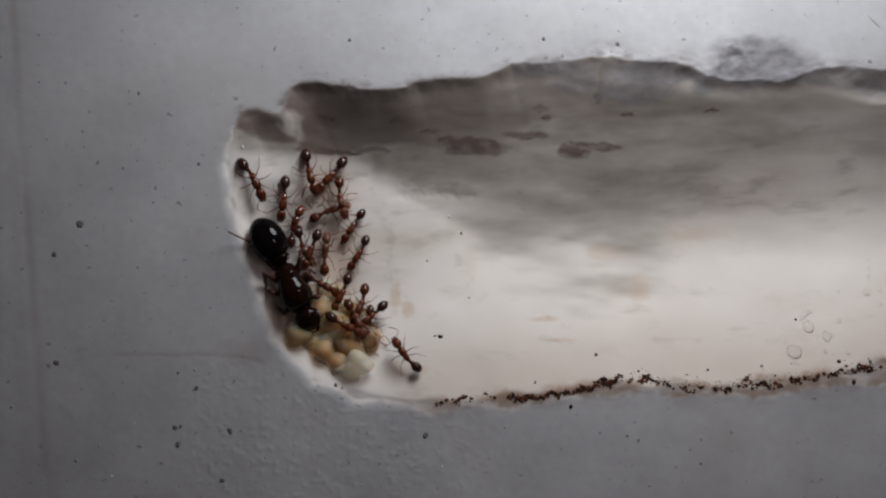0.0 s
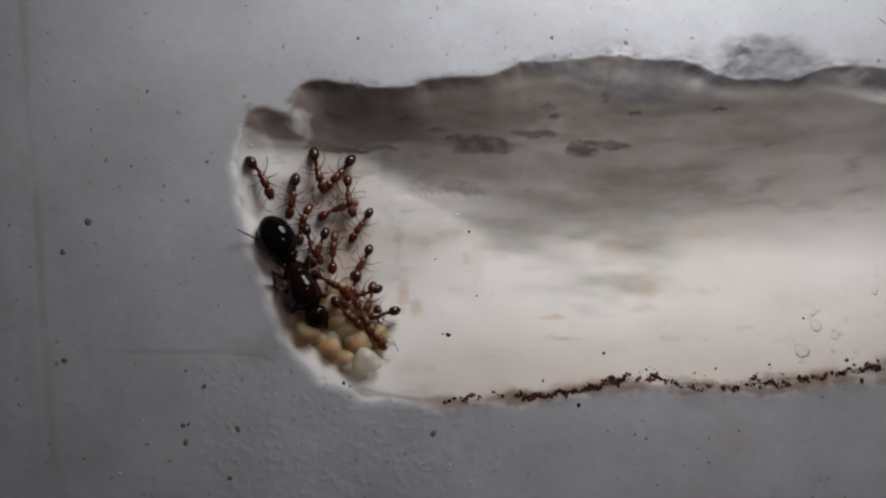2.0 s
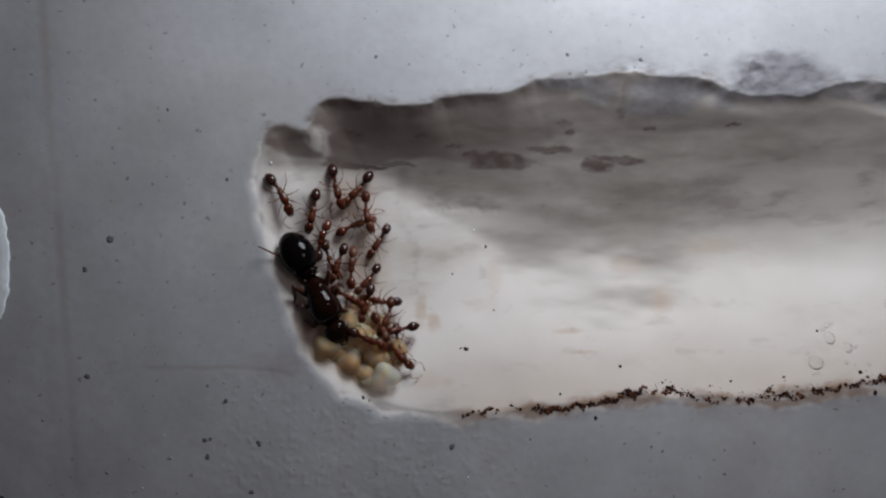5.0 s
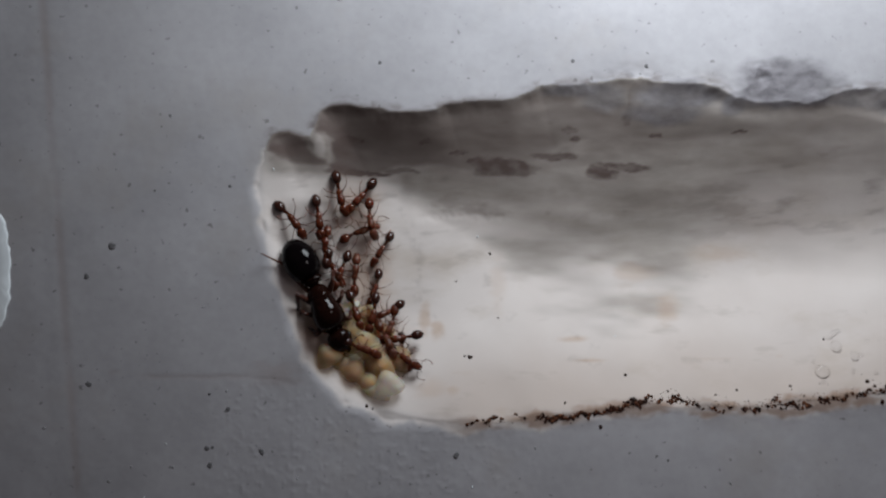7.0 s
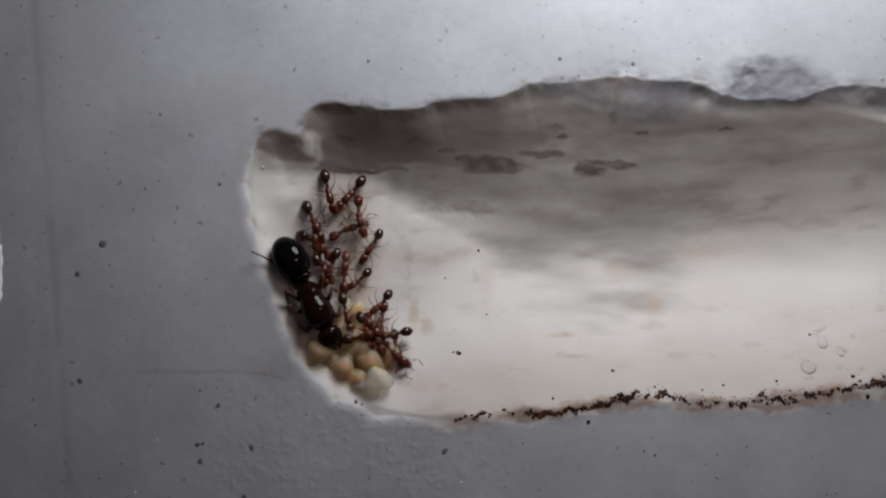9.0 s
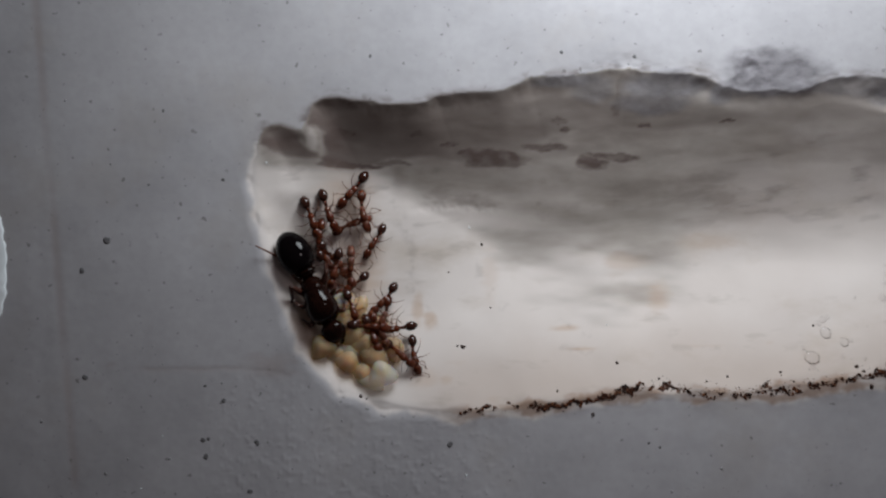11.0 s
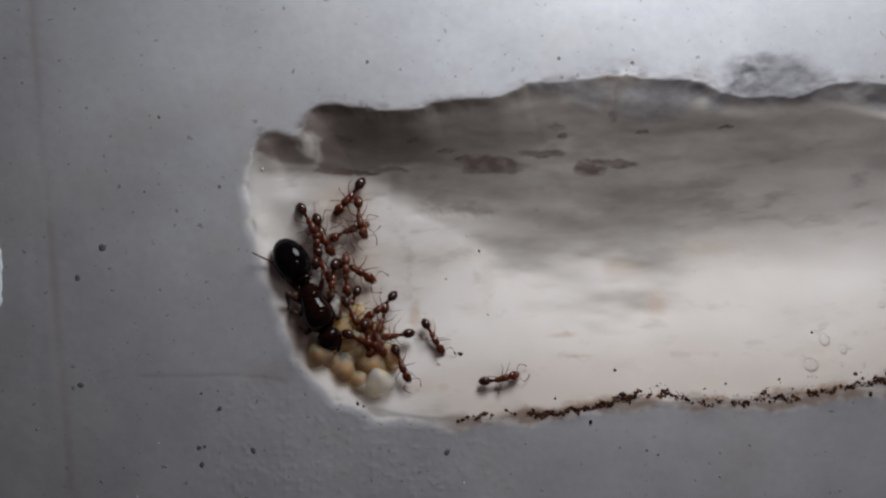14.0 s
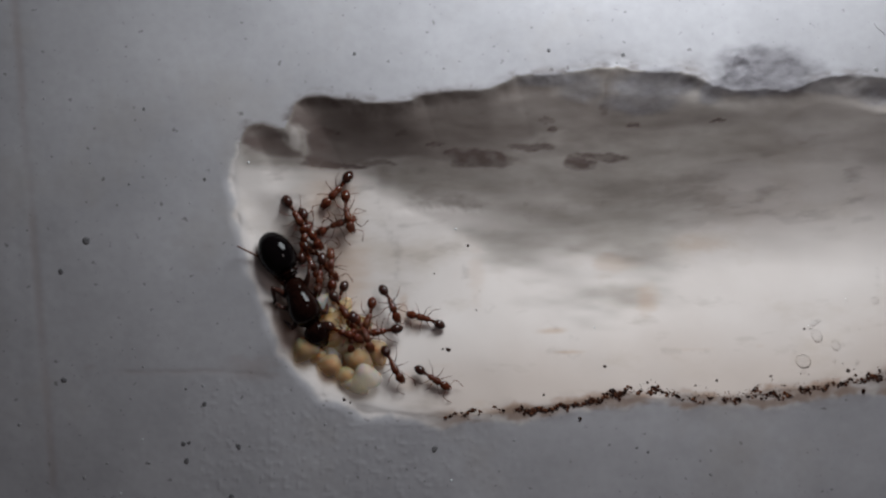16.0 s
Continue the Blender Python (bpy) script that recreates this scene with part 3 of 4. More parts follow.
# ---- the ants ----
def build_worker(label, body, gaster_mat, limb):
    ant = new("worker_ant")
    part("mesosoma", loft(smooth_sections([(-0.60, 0, 0.54, 0.07, 0.07), (-0.50, 0, 0.57, 0.17, 0.15), (-0.32, 0, 0.62, 0.22, 0.2), (-0.14, 0, 0.63, 0.22, 0.2), (-0.04, 0, 0.65, 0.235, 0.22),
         (0.18, 0, 0.69, 0.275, 0.25), (0.38, 0, 0.69, 0.27, 0.23), (0.54, 0, 0.66, 0.2, 0.16), (0.66, 0, 0.64, 0.11, 0.1)], 30), 16), body, ant)
    waist = part("waist", loft(smooth_sections([(0.06, 0, 0, 0.08, 0.07), (-0.08, 0, 0.01, 0.085, 0.08), (-0.17, 0, 0.06, 0.15, 0.17), (-0.25, 0, 0.01, 0.1, 0.09),
         (-0.32, 0, 0.04, 0.165, 0.16), (-0.43, 0, 0.0, 0.12, 0.1)], 20), 12), body, ant, at=(-0.5, 0, 0.56))
    gaster = part("gaster", loft(smooth_sections([(0.03, 0, 0, 0.08, 0.08), (-0.06, 0, 0.02, 0.2, 0.19), (-0.2, 0, 0.04, 0.305, 0.28), (-0.4, 0, 0.05, 0.35, 0.315),
         (-0.6, 0, 0.03, 0.33, 0.29), (-0.78, 0, -0.01, 0.245, 0.22), (-0.89, 0, -0.05, 0.13, 0.12), (-0.95, 0, -0.07, 0.03, 0.03)], 28), 20), gaster_mat, waist, "dark glossy teardrop abdomen", at=(-0.40, 0, 0))
    head = part("head", loft(smooth_sections([(-0.03, 0, 0, 0.1, 0.1), (0.03, 0, 0, 0.21, 0.16), (0.16, 0, 0.01, 0.3, 0.23), (0.38, 0, -0.01, 0.325, 0.245),
         (0.58, 0, -0.04, 0.285, 0.2), (0.74, 0, -0.07, 0.215, 0.13), (0.82, 0, -0.09, 0.1, 0.06)], 26), 18), body, ant, at=(0.60, 0, 0.64))
    for s in (-1, 1):
        part("eye", ball(0.055, (0.36, s * 0.305, 0.06), rings=6), EYE, head, "small black eye")
        part("mandible", tube([(0.64, s * 0.14, -0.1), (0.78, s * 0.17, -0.12), (0.89, s * 0.09, -0.13), (0.93, s * 0.01, -0.13)], [0.07, 0.06, 0.045, 0.015], 6), body, head)
        part("antenna", tube([(0, 0, 0), (0.05, s * 0.06, 0.03), (0.12, s * 0.30, 0.06), (0.22, s * 0.55, 0.10), (0.27, s * 0.61, 0.10), (0.45, s * 0.63, 0.06), (0.66, s * 0.58, 0.01), (0.80, s * 0.53, -0.05), (0.94, s * 0.47, -0.10), (1.02, s * 0.43, -0.13)],
             [0.032, 0.022, 0.02, 0.026, 0.03, 0.02, 0.022, 0.034, 0.036, 0.014], 6), limb, head, at=(0.60, s * 0.14, 0.04))
        part("leg", leg((0.34, s * 0.17, 0.5), (0.72, s * 0.62, 0.85), (0.95, s * 0.85, 0.3), (1.12, s * 0.98, 0.0), 0.029), limb, ant, at=(0.34, s * 0.17, 0.5))
        part("leg", leg((0.04, s * 0.16, 0.48), (0.05, s * 0.78, 0.9), (-0.05, s * 1.0, 0.3), (-0.12, s * 1.2, 0.0), 0.029), limb, ant, at=(0.04, s * 0.16, 0.48))
        part("leg", leg((-0.22, s * 0.15, 0.46), (-0.62, s * 0.72, 0.9), (-0.95, s * 0.9, 0.3), (-1.25, s * 1.08, 0.0), 0.03), limb, ant, at=(-0.22, s * 0.15, 0.46))
    return tagged(ant, label, "ant", "worker ants round the queen")


def build_queen():
    q = new("queen_ant")
    # the thorax: a humped, broad-shouldered shield in front, a narrow neck, and a low rear end
    part("mesosoma", loft(smooth_sections([(-1.72, 0, 1.0, 0.34, 0.3), (-1.5, 0, 1.08, 0.62, 0.5), (-1.1, 0, 1.2, 0.78, 0.66), (-0.62, 0, 1.38, 0.8, 0.84), (-0.42, 0, 1.42, 0.86, 0.88), (0.1, 0, 1.5, 1.0, 1.0), (0.6, 0, 1.5, 1.04, 0.98),
         (1.05, 0, 1.42, 0.97, 0.86), (1.38, 0, 1.3, 0.74, 0.62), (1.58, 0, 1.22, 0.46, 0.4), (1.7, 0, 1.2, 0.3, 0.26)], 48), 30), QUEEN_BROWN, q, "dark brown glossy thorax")
    part("scutellum", loft(smooth_sections([(0.36, 0, -0.1, 0.1, 0.06), (0.26, 0, 0, 0.42, 0.16), (0, 0, 0.05, 0.56, 0.24), (-0.24, 0, 0, 0.42, 0.2), (-0.36, 0, -0.1, 0.1, 0.06)], 18), 16), QUEEN_BROWN, q, "small raised plate behind the thorax", at=(-0.92, 0, 1.78), turn=(0, -20, 0))
    part("waist", loft(smooth_sections([(0.15, 0, 0.05, 0.36, 0.3), (-0.04, 0, 0.05, 0.4, 0.3), (-0.16, 0, 0.2, 0.66, 0.48), (-0.26, 0, 0.1, 0.54, 0.36), (-0.38, 0, 0.18, 0.74, 0.54), (-0.58, 0, 0.14, 0.62, 0.48)], 28), 18), QUEEN_BROWN, q, at=(-1.72, 0, 0.98))
    part("gaster", loft(smooth_sections([(0.05, 0, 0, 0.34, 0.34), (-0.1, 0, 0.05, 0.72, 0.64), (-0.45, 0, 0.1, 1.0, 0.92), (-1.1, 0, 0.12, 1.14, 1.02), (-1.75, 0, 0.08, 1.08, 0.96),
         (-2.35, 0, 0.0, 0.82, 0.72), (-2.72, 0, -0.1, 0.48, 0.44), (-2.88, 0, -0.16, 0.1, 0.1)], 52), 36), BLACK, q, "large shiny black abdomen", at=(-2.22, 0, 1.1), turn=(0, 0, 5))
    head = part("head", loft(smooth_sections([(-0.05, 0, 0, 0.3, 0.26), (0.06, 0, 0, 0.52, 0.42), (0.3, 0, 0.02, 0.74, 0.56), (0.72, 0, -0.01, 0.79, 0.58), (1.12, 0, -0.08, 0.7, 0.48), (1.4, 0, -0.16, 0.5, 0.32), (1.52, 0, -0.2, 0.24, 0.14)], 36), 26),
         QUEEN_BROWN, q, "dark brown glossy head", at=(1.54, 0, 1.42), turn=(0, 10, 2))
    for s in (-1, 1):
        part("eye", ball(0.14, (0.56, s * 0.70, 0.12)), EYE, head, "black eye")
        part("mandible", tube([(1.3, s * 0.3, -0.2), (1.52, s * 0.36, -0.25), (1.68, s * 0.18, -0.27), (1.72, s * 0.02, -0.27)], [0.13, 0.11, 0.08, 0.03], 8), QUEEN_BROWN, head)
        part("antenna", tube([(0, 0, 0), (0.1, s * 0.4, 0.0), (0.0, s * 0.95, -0.05), (0.1, s * 1.15, -0.1), (0.6, s * 1.2, -0.3), (1.0, s * 1.15, -0.5)], [0.05, 0.04, 0.045, 0.045, 0.05, 0.03], 8), QUEEN_LEG, head, at=(0.95, s * 0.3, 0.1))
        part("coxa", ball(0.3, (0, 0, 0), (1.2, 1, 1)), QUEEN_LEG, q, at=(0.9, s * 0.72, 0.75))
        part("leg", leg((0.95, s * 0.65, 0.8), (1.25, s * 1.2, 1.35), (0.75, s * 1.42, 0.7), (0.5, s * 1.6, 0.15), 0.165), QUEEN_LEG, q, at=(0.95, s * 0.65, 0.8))
        part("leg", leg((0.1, s * 0.7, 0.75), (-0.3, s * 1.3, 1.5), (-0.65, s * 1.5, 0.8), (-0.25, s * 1.7, 0.15), 0.165), QUEEN_LEG, q, at=(0.1, s * 0.7, 0.75))
    part("leg", leg((-0.7, 0.5, 0.9), (-1.55, 1.25, 1.75), (-2.05, 1.45, 0.9), (-1.6, 2.0, 0.2), 0.175), QUEEN_LEG, q, at=(-0.7, 0.5, 0.9))
    part("leg", leg((-0.7, -0.6, 0.9), (-1.7, -1.25, 1.75), (-0.9, -1.5, 0.8), (-0.5, -1.9, 0.2), 0.175), QUEEN_LEG, q, at=(-0.7, -0.6, 0.9))
    part("leg", leg((-1.3, -0.4, 0.7), (-2.2, -0.8, 0.7), (-3.9, -1.25, 1.2), (-5.0, -2.15, 1.9), 0.14), AMBER, q, "thin pale hind leg", at=(-1.3, -0.4, 0.7))
    return tagged(q, "large glossy black-brown queen ant beside pale larvae", "ant")


def standing(x, y, yaw, lift=0.0, lean=0.35):
    """A pose on the plaster, leaning with its slope."""
    h, sx, sy = settled(x, y)
    n = Vector((-sx * lean, -sy * lean, 1)).normalized()
    ahead = Vector((math.cos(radians(yaw)), math.sin(radians(yaw)), 0))
    side = n.cross(ahead).normalized()
    ahead = side.cross(n)
    m = Matrix((ahead, side, n)).transposed().to_4x4()
    m.translation = Vector((x, y, h + lift)) * MM
    return m


WORKERS = {
    "R": (0.50, [(0.00, -2.51, -6.87, 125), (0.50, -3.33, -5.19, 126), (1.00, -4.97, -3.19, 148), (1.50, -6.06, -3.01, 180), (2.00, -6.03, -3.11, 187), (3.00, -6.05, -2.68, 171), (4.00, -5.97, -2.67, 174), (5.00, -6.00, -2.59, 169), (7.50, -5.82, -2.96, 211), (8.50, -5.73, -2.84, 219), (11.00, -5.51, -2.72, 225), (12.00, -5.49, -2.72, 226), (12.50, -5.47, -2.64, 229), (13.00, -5.59, -2.79, 223), (13.50, -5.51, -2.69, 223), (14.00, -5.50, -2.69, 215), (14.50, -5.45, -2.68, 215), (15.00, -5.47, -2.87, 223), (15.50, -4.93, -2.79, 244), (16.00, -3.87, -2.86, 291)]),
    "A": (0.00, [(0.00, -12.25, 4.45, -63), (5.00, -12.25, 4.45, -63), (7.50, -11.38, 3.16, -46), (8.00, -9.84, 3.22, -7), (8.50, -9.65, 2.38, -36), (11.00, -8.66, 0.05, -50), (12.00, -8.28, -0.14, -53), (12.50, -7.47, -0.31, -35), (13.00, -6.87, 0.04, -17), (13.50, -6.89, -0.02, -22), (14.00, -7.03, -0.13, -30), (14.50, -7.40, -0.15, -42), (15.00, -8.02, -0.09, -53), (16.00, -8.27, -0.03, -55)]),
    "G": (0.00, [(0.00, -6.11, 1.39, -124), (8.50, -6.15, 1.24, -123), (12.00, -6.15, 1.20, -121), (12.50, -6.04, 0.83, -111), (13.00, -5.45, 0.02, -77), (13.50, -3.46, -1.39, -31), (14.00, -1.89, -4.78, -61), (14.50, -2.5, -7.0, -146), (15.00, -2.21, -7.83, -97), (15.50, -2.52, -7.75, -129), (15.75, -1.81, -7.70, -81), (16.00, -1.10, -7.64, -33)]),
    "W": (0.00, [(0.00, -4.69, -5.28, -76), (8.50, -4.34, -5.71, -71), (11.00, -3.39, -6.48, -75), (12.00, -3.19, -7.44, -99), (12.50, -3.33, -7.37, -109), (13.00, -3.12, -7.59, -84), (13.50, -1.48, -7.48, -18), (14.00, 2.53, -7.39, 15), (14.50, 5.33, -6.92, 21), (14.75, 5.29, -6.33, 65), (15.00, 5.24, -5.74, 109), (15.50, 2.42, -3.77, 132), (16.00, -1.79, -3.76, 165)]),
    "S": (0.50, [(0.00, -5.09, -5.33, -56), (1.00, -4.63, -5.60, -42), (2.00, -4.97, -5.80, -59), (3.00, -4.71, -6.15, -61), (4.00, -4.59, -6.26, -46), (5.00, -4.53, -6.20, -49), (7.50, -4.39, -5.84, -36), (8.50, -4.32, -5.85, -45), (11.00, -4.27, -6.24, -44), (12.00, -4.28, -6.32, -57), (12.50, -4.06, -6.40, -57), (13.00, -4.02, -6.34, -52), (13.50, -4.18, -6.35, -63), (14.00, -4.02, -6.45, -71), (14.50, -4.05, -6.67, -83), (15.00, -4.00, -6.79, -83), (15.50, -3.95, -6.70, -86), (16.00, -3.71, -6.79, -65)]),
    "B": (0.10, [(0.00, -10.55, 3.16, -98), (5.00, -10.43, 3.30, -103), (7.50, -9.98, 3.35, -78), (8.00, -9.74, 3.11, -73), (8.50, -9.72, 2.96, -68), (11.00, -10.18, 2.85, -71), (12.00, -10.05, 2.95, -64), (13.00, -9.99, 3.05, -64), (14.00, -10.03, 2.97, -63), (15.00, -10.05, 3.04, -62), (16.00, -10.04, 3.05, -61)]),
    "C": (0.15, [(0.00, -8.85, 4.91, -77), (8.50, -8.85, 4.91, -77), (11.00, -9.09, 3.26, -71), (12.00, -9.18, 2.12, -78), (13.00, -9.14, 2.04, -70), (14.00, -9.22, 2.11, -69), (15.00, -9.26, 1.99, -67), (16.00, -9.19, 2.08, -65)]),
    "D": (0.00, [(0.00, -7.58, 4.76, -134), (8.50, -7.58, 4.76, -134), (11.00, -7.58, 4.68, -133), (16.00, -7.58, 4.68, -133)]),
    "E": (0.50, [(0.00, -6.77, 3.23, -79), (16.00, -6.77, 3.23, -79)]),
    "F": (0.00, [(0.00, -7.47, 2.59, 18), (16.00, -7.47, 2.59, 18)]),
    "H": (0.20, [(0.00, -5.68, -0.45, -122), (0.50, -6.22, -0.74, -137), (1.00, -6.52, -1.09, -146), (1.50, -5.95, -1.24, -119), (2.00, -6.00, -1.19, -123), (3.00, -6.42, -1.00, -143), (4.00, -6.78, -1.21, -138), (5.00, -6.86, -1.32, -133), (7.50, -6.52, -1.39, -108), (8.50, -6.93, -1.14, -141), (11.00, -7.67, -1.67, -150), (12.00, -7.61, -2.25, -129), (16.00, -7.56, -2.56, -123)]),
    "I": (0.35, [(0.00, -8.81, -0.23, -110), (8.50, -8.81, -0.23, -110), (11.00, -8.75, -0.65, -102), (16.00, -8.64, -0.95, -96)]),
    "J": (0.20, [(0.00, -7.83, -0.18, 83), (8.50, -7.83, -0.18, 83), (11.00, -7.67, -0.22, 87), (16.00, -7.91, -0.29, 89)]),
    "K": (0.15, [(0.00, -9.22, 0.00, -66), (16.00, -9.22, 0.00, -66)]),
    "Q": (0.25, [(0.00, -9.84, 1.68, 71), (5.00, -9.84, 1.68, 71), (7.50, -9.82, 1.69, 87), (16.00, -9.68, 1.52, 74)]),
    "L": (1.10, [(0.00, -7.78, -2.39, -28), (5.00, -7.78, -2.39, -28), (7.50, -7.65, -2.98, -77), (11.00, -7.42, -3.31, -71), (16.00, -6.97, -3.18, -57)]),
    "M": (1.00, [(0.00, -6.73, -3.11, -119), (1.00, -6.77, -2.96, -113), (2.00, -6.60, -3.05, -117), (3.00, -6.72, -2.94, -117), (5.00, -6.86, -2.96, -113), (7.50, -6.52, -3.13, -100), (8.50, -6.31, -4.04, -77), (11.00, -6.08, -4.99, -73), (16.00, -6.41, -4.79, -98)]),
    "N": (0.50, [(0.00, -5.47, -3.84, -113), (16.00, -5.47, -3.84, -113)]),
    "O": (0.45, [(0.00, -4.86, -4.64, -137), (2.00, -4.89, -4.57, -165), (16.00, -4.75, -4.61, -171)]),
    "P": (1.25, [(0.00, -6.21, -5.08, -25), (1.00, -6.27, -5.00, -27), (2.00, -6.63, -4.47, -40), (3.00, -6.56, -5.20, -47), (4.00, -6.51, -5.41, -40), (5.00, -6.49, -5.12, -20), (7.50, -7.24, -5.15, -19), (8.50, -6.43, -4.72, 19), (11.00, -6.22, -4.32, -1), (12.00, -6.61, -4.92, -16), (14.00, -6.44, -4.82, -19), (16.00, -6.83, -4.60, -19)]),
    "T": (0.90, [(0.00, -5.58, -4.74, -65), (16.00, -5.58, -4.74, -65)]),
}
CALLOW = "EFNTJ"
# how large each is beside a full-grown worker; the rest are 0.9
GROWN = {"A": 1.0, "B": 0.97, "C": 0.97, "D": 0.97, "W": 0.85, "G": 0.83, "R": 0.88, "S": 0.86, "H": 0.85}

templates = {
    "red": build_worker("small reddish-brown worker ant with a dark abdomen", RED, DARK, AMBER),
    "pale": build_worker("young pale-red worker ant crowding beside the queen", PALE, RED, PALE),
}
used = set()
ants = {}
for i, (key, (lift, rows)) in enumerate(WORKERS.items()):
    kind = "pale" if key in CALLOW else "red"
    start = standing(*rows[0][1:], lift)
    if kind in used:
        ant = copy_thing(templates[kind], start)
    else:
        ant = templates[kind]
        ant.matrix_basis = start
        used.add(kind)
    ants[key] = ant
    ant.scale = (GROWN.get(key, 0.9),) * 3
    dice = random.Random(100 + i)
    for o in ant.children_recursive:
        kind_of = o.name.split(".")[0]
        if kind_of == "leg":
            o.rotation_euler = (0, 0, radians(dice.uniform(-16, 16)))
        elif kind_of == "head":
            o.rotation_euler = (0, radians(dice.uniform(0, 18)), radians(dice.uniform(-14, 14)))
        elif kind_of == "waist":
            o.rotation_euler = (0, radians(dice.uniform(-14, 6)), radians(dice.uniform(-16, 16)))
        elif kind_of == "antenna":
            o.rotation_euler = (0, 0, radians(dice.uniform(-15, 15)))

queen = build_queen()


# ---- the brood ----
def larva(size, stretch, seed, mat, label):
    """A plump legless grub, faintly ringed, bent towards its narrow head."""
    dice = random.Random(seed)
    n, keys, bend = 26, [], dice.uniform(0.2, 0.45)
    for i in range(n):
        t = i / (n - 1)
        r = math.sin(math.pi * min(max(t, 0.025), 0.975)) ** 0.62 * (0.78 + 0.3 * t) * (1 + 0.018 * math.sin(t * 60))
        keys.append(((t - 0.5) * 2 * stretch * size, bend * size * math.sin(math.pi * t), 0, max(r * size * 0.95, 0.02), max(r * size * 0.7, 0.02)))
    ob = new("ant_larva", finish("ant_larva", loft(keys, 22), mat))
    if mat is not LARVA_WHITE:
        part("gut", ball(size * 0.5, (0.1 * size, bend * size * 0.8, 0.1 * size), (1.2, 0.95, 0.9)), GUT, ob, "brownish gut seen through the skin")
    return tagged(ob, label, "larva", "brood pile under the ants")


BROOD = [
    ((-9.3, -5.8), 0.9, 1.05, 35, 0.2, "y"), ((-7.9, -6.75), 0.84, 1.0, -20, 0.0, "o"), ((-5.45, -7.75), 0.98, 1.05, 20, 0.15, "w"), ((-6.15, -6.35), 0.88, 1.05, 65, 0.2, "o"),
    ((-6.95, -7.45), 0.74, 1.1, -40, -0.1, "y"), ((-6.3, -8.1), 0.62, 1.5, -18, -0.1, "w"), ((-7.60, -3.95), 0.95, 1.25, 105, 0.6, "y"), ((-8.05, -2.90), 0.8, 1.2, 60, 0.5, "w"),
    ((-7.25, -5.0), 0.9, 1.3, 15, 0.55, "y"), ((-5.07, -5.92), 0.85, 1.2, -50, 0.1, "o"), ((-6.08, -4.47), 0.85, 1.2, 30, 0.0, "y"), ((-8.55, -6.25), 0.6, 1.2, 10, -0.1, "y"), ((-5.72, -6.28), 0.9, 1.2, 120, 0.3, "o"),
    ((-6.71, -5.55), 0.85, 1.25, 5, 0.5, "y"), ((-7.55, -6.1), 0.7, 1.2, 75, 0.1, "w"), ((-6.9, -3.2), 0.7, 1.3, 80, 0.2, "y"),
]
SORT = {"y": (LARVA, "plump translucent yellow ant larva in the brood pile"), "o": (LARVA_ORANGE, "plump amber-tinted ant larva in the brood pile"), "w": (LARVA_WHITE, "whitish translucent ant larva in the brood pile")}
for i, ((x, y), size, stretch, turn, lift, sort) in enumerate(BROOD):
    grub = larva(size, stretch, i, *SORT[sort])
    grub.matrix_world = pose(x * MM, y * MM, (settled(x, y)[0] + size * 0.5 + lift) * MM, 0, 0, turn)


# ---- soil, specks, drops ----
def crumb(bm, x, y, z, r, dice, flat=0.5):
    """One small uneven grain."""
    c = [bm.verts.new(((x + dx * r * dice.uniform(0.45, 1.3)) * MM, (y + dy * r * dice.uniform(0.45, 1.3)) * MM, (z + dz * r * flat * dice.uniform(0.7, 1.1)) * MM))
         for dx, dy, dz in ((1, 0, 0.1), (0.5, 0.87, 0), (-0.5, 0.87, 0.1), (-1, 0, 0), (-0.5, -0.87, 0.1), (0.5, -0.87, 0), (0.1, 0.1, 1), (0, 0, -0.6))]
    for i in range(6):
        bm.faces.new((c[i], c[(i + 1) % 6], c[6]))
        bm.faces.new((c[(i + 1) % 6], c[i], c[7]))


def along(line, s):
    lengths = [math.dist(a, b) for a, b in zip(line, line[1:])]
    d = s * sum(lengths)
    for (a, b), n in zip(zip(line, line[1:]), lengths):
        if d <= n:
            f = d / n
            return a[0] + (b[0] - a[0]) * f, a[1] + (b[1] - a[1]) * f
        d -= n
    return line[-1]


SEAM = [(-0.33, -10.01), (1.86, -9.73), (4.40, -9.57), (7.50, -9.43), (9.68, -9.06), (11.44, -8.49), (13.35, -8.57), (14.78, -8.85), (17.34, -8.89), (19.52, -8.77), (22.43, -8.41), (24.98, -8.12), (27.52, -7.68), (31.15, -7.42)]


# clumps of soil along the seam: centre, half length, spread, grains
CLUMPS = [(-0.07, -9.89, 0.29, 0.07, 5), (1.31, -9.68, 0.51, 0.13, 22), (2.96, -9.46, 0.44, 0.05, 8), (5.15, -9.6, 0.95, 0.16, 80), (6.72, -9.42, 0.73, 0.13, 34), (7.88, -9.34, 0.37, 0.07, 10), (9.09, -9.02, 0.8, 0.16, 60), (10.73, -8.54, 0.8, 0.2, 75),
          (12.14, -8.48, 0.22, 0.07, 6), (13.14, -8.46, 0.66, 0.16, 45), (14.39, -8.73, 0.44, 0.13, 18), (15.84, -9.09, 0.44, 0.09, 14), (16.64, -8.8, 0.29, 0.07, 5), (17.74, -8.91, 0.37, 0.11, 16)]
CLUMPS += [(18.47, -8.98, 0.51, 0.15, 26), (19.57, -8.58, 0.29, 0.29, 32), (20.66, -8.8, 0.73, 0.16, 50), (21.64, -8.76, 0.37, 0.15, 24), (22.74, -8.43, 0.47, 0.18, 36), (23.94, -8.29, 0.58, 0.16, 30), (25.48, -8.03, 0.58, 0.15, 34), (27.23, -7.74, 0.88, 0.18, 70), (29.6, -7.5, 0.8, 0.15, 40)]


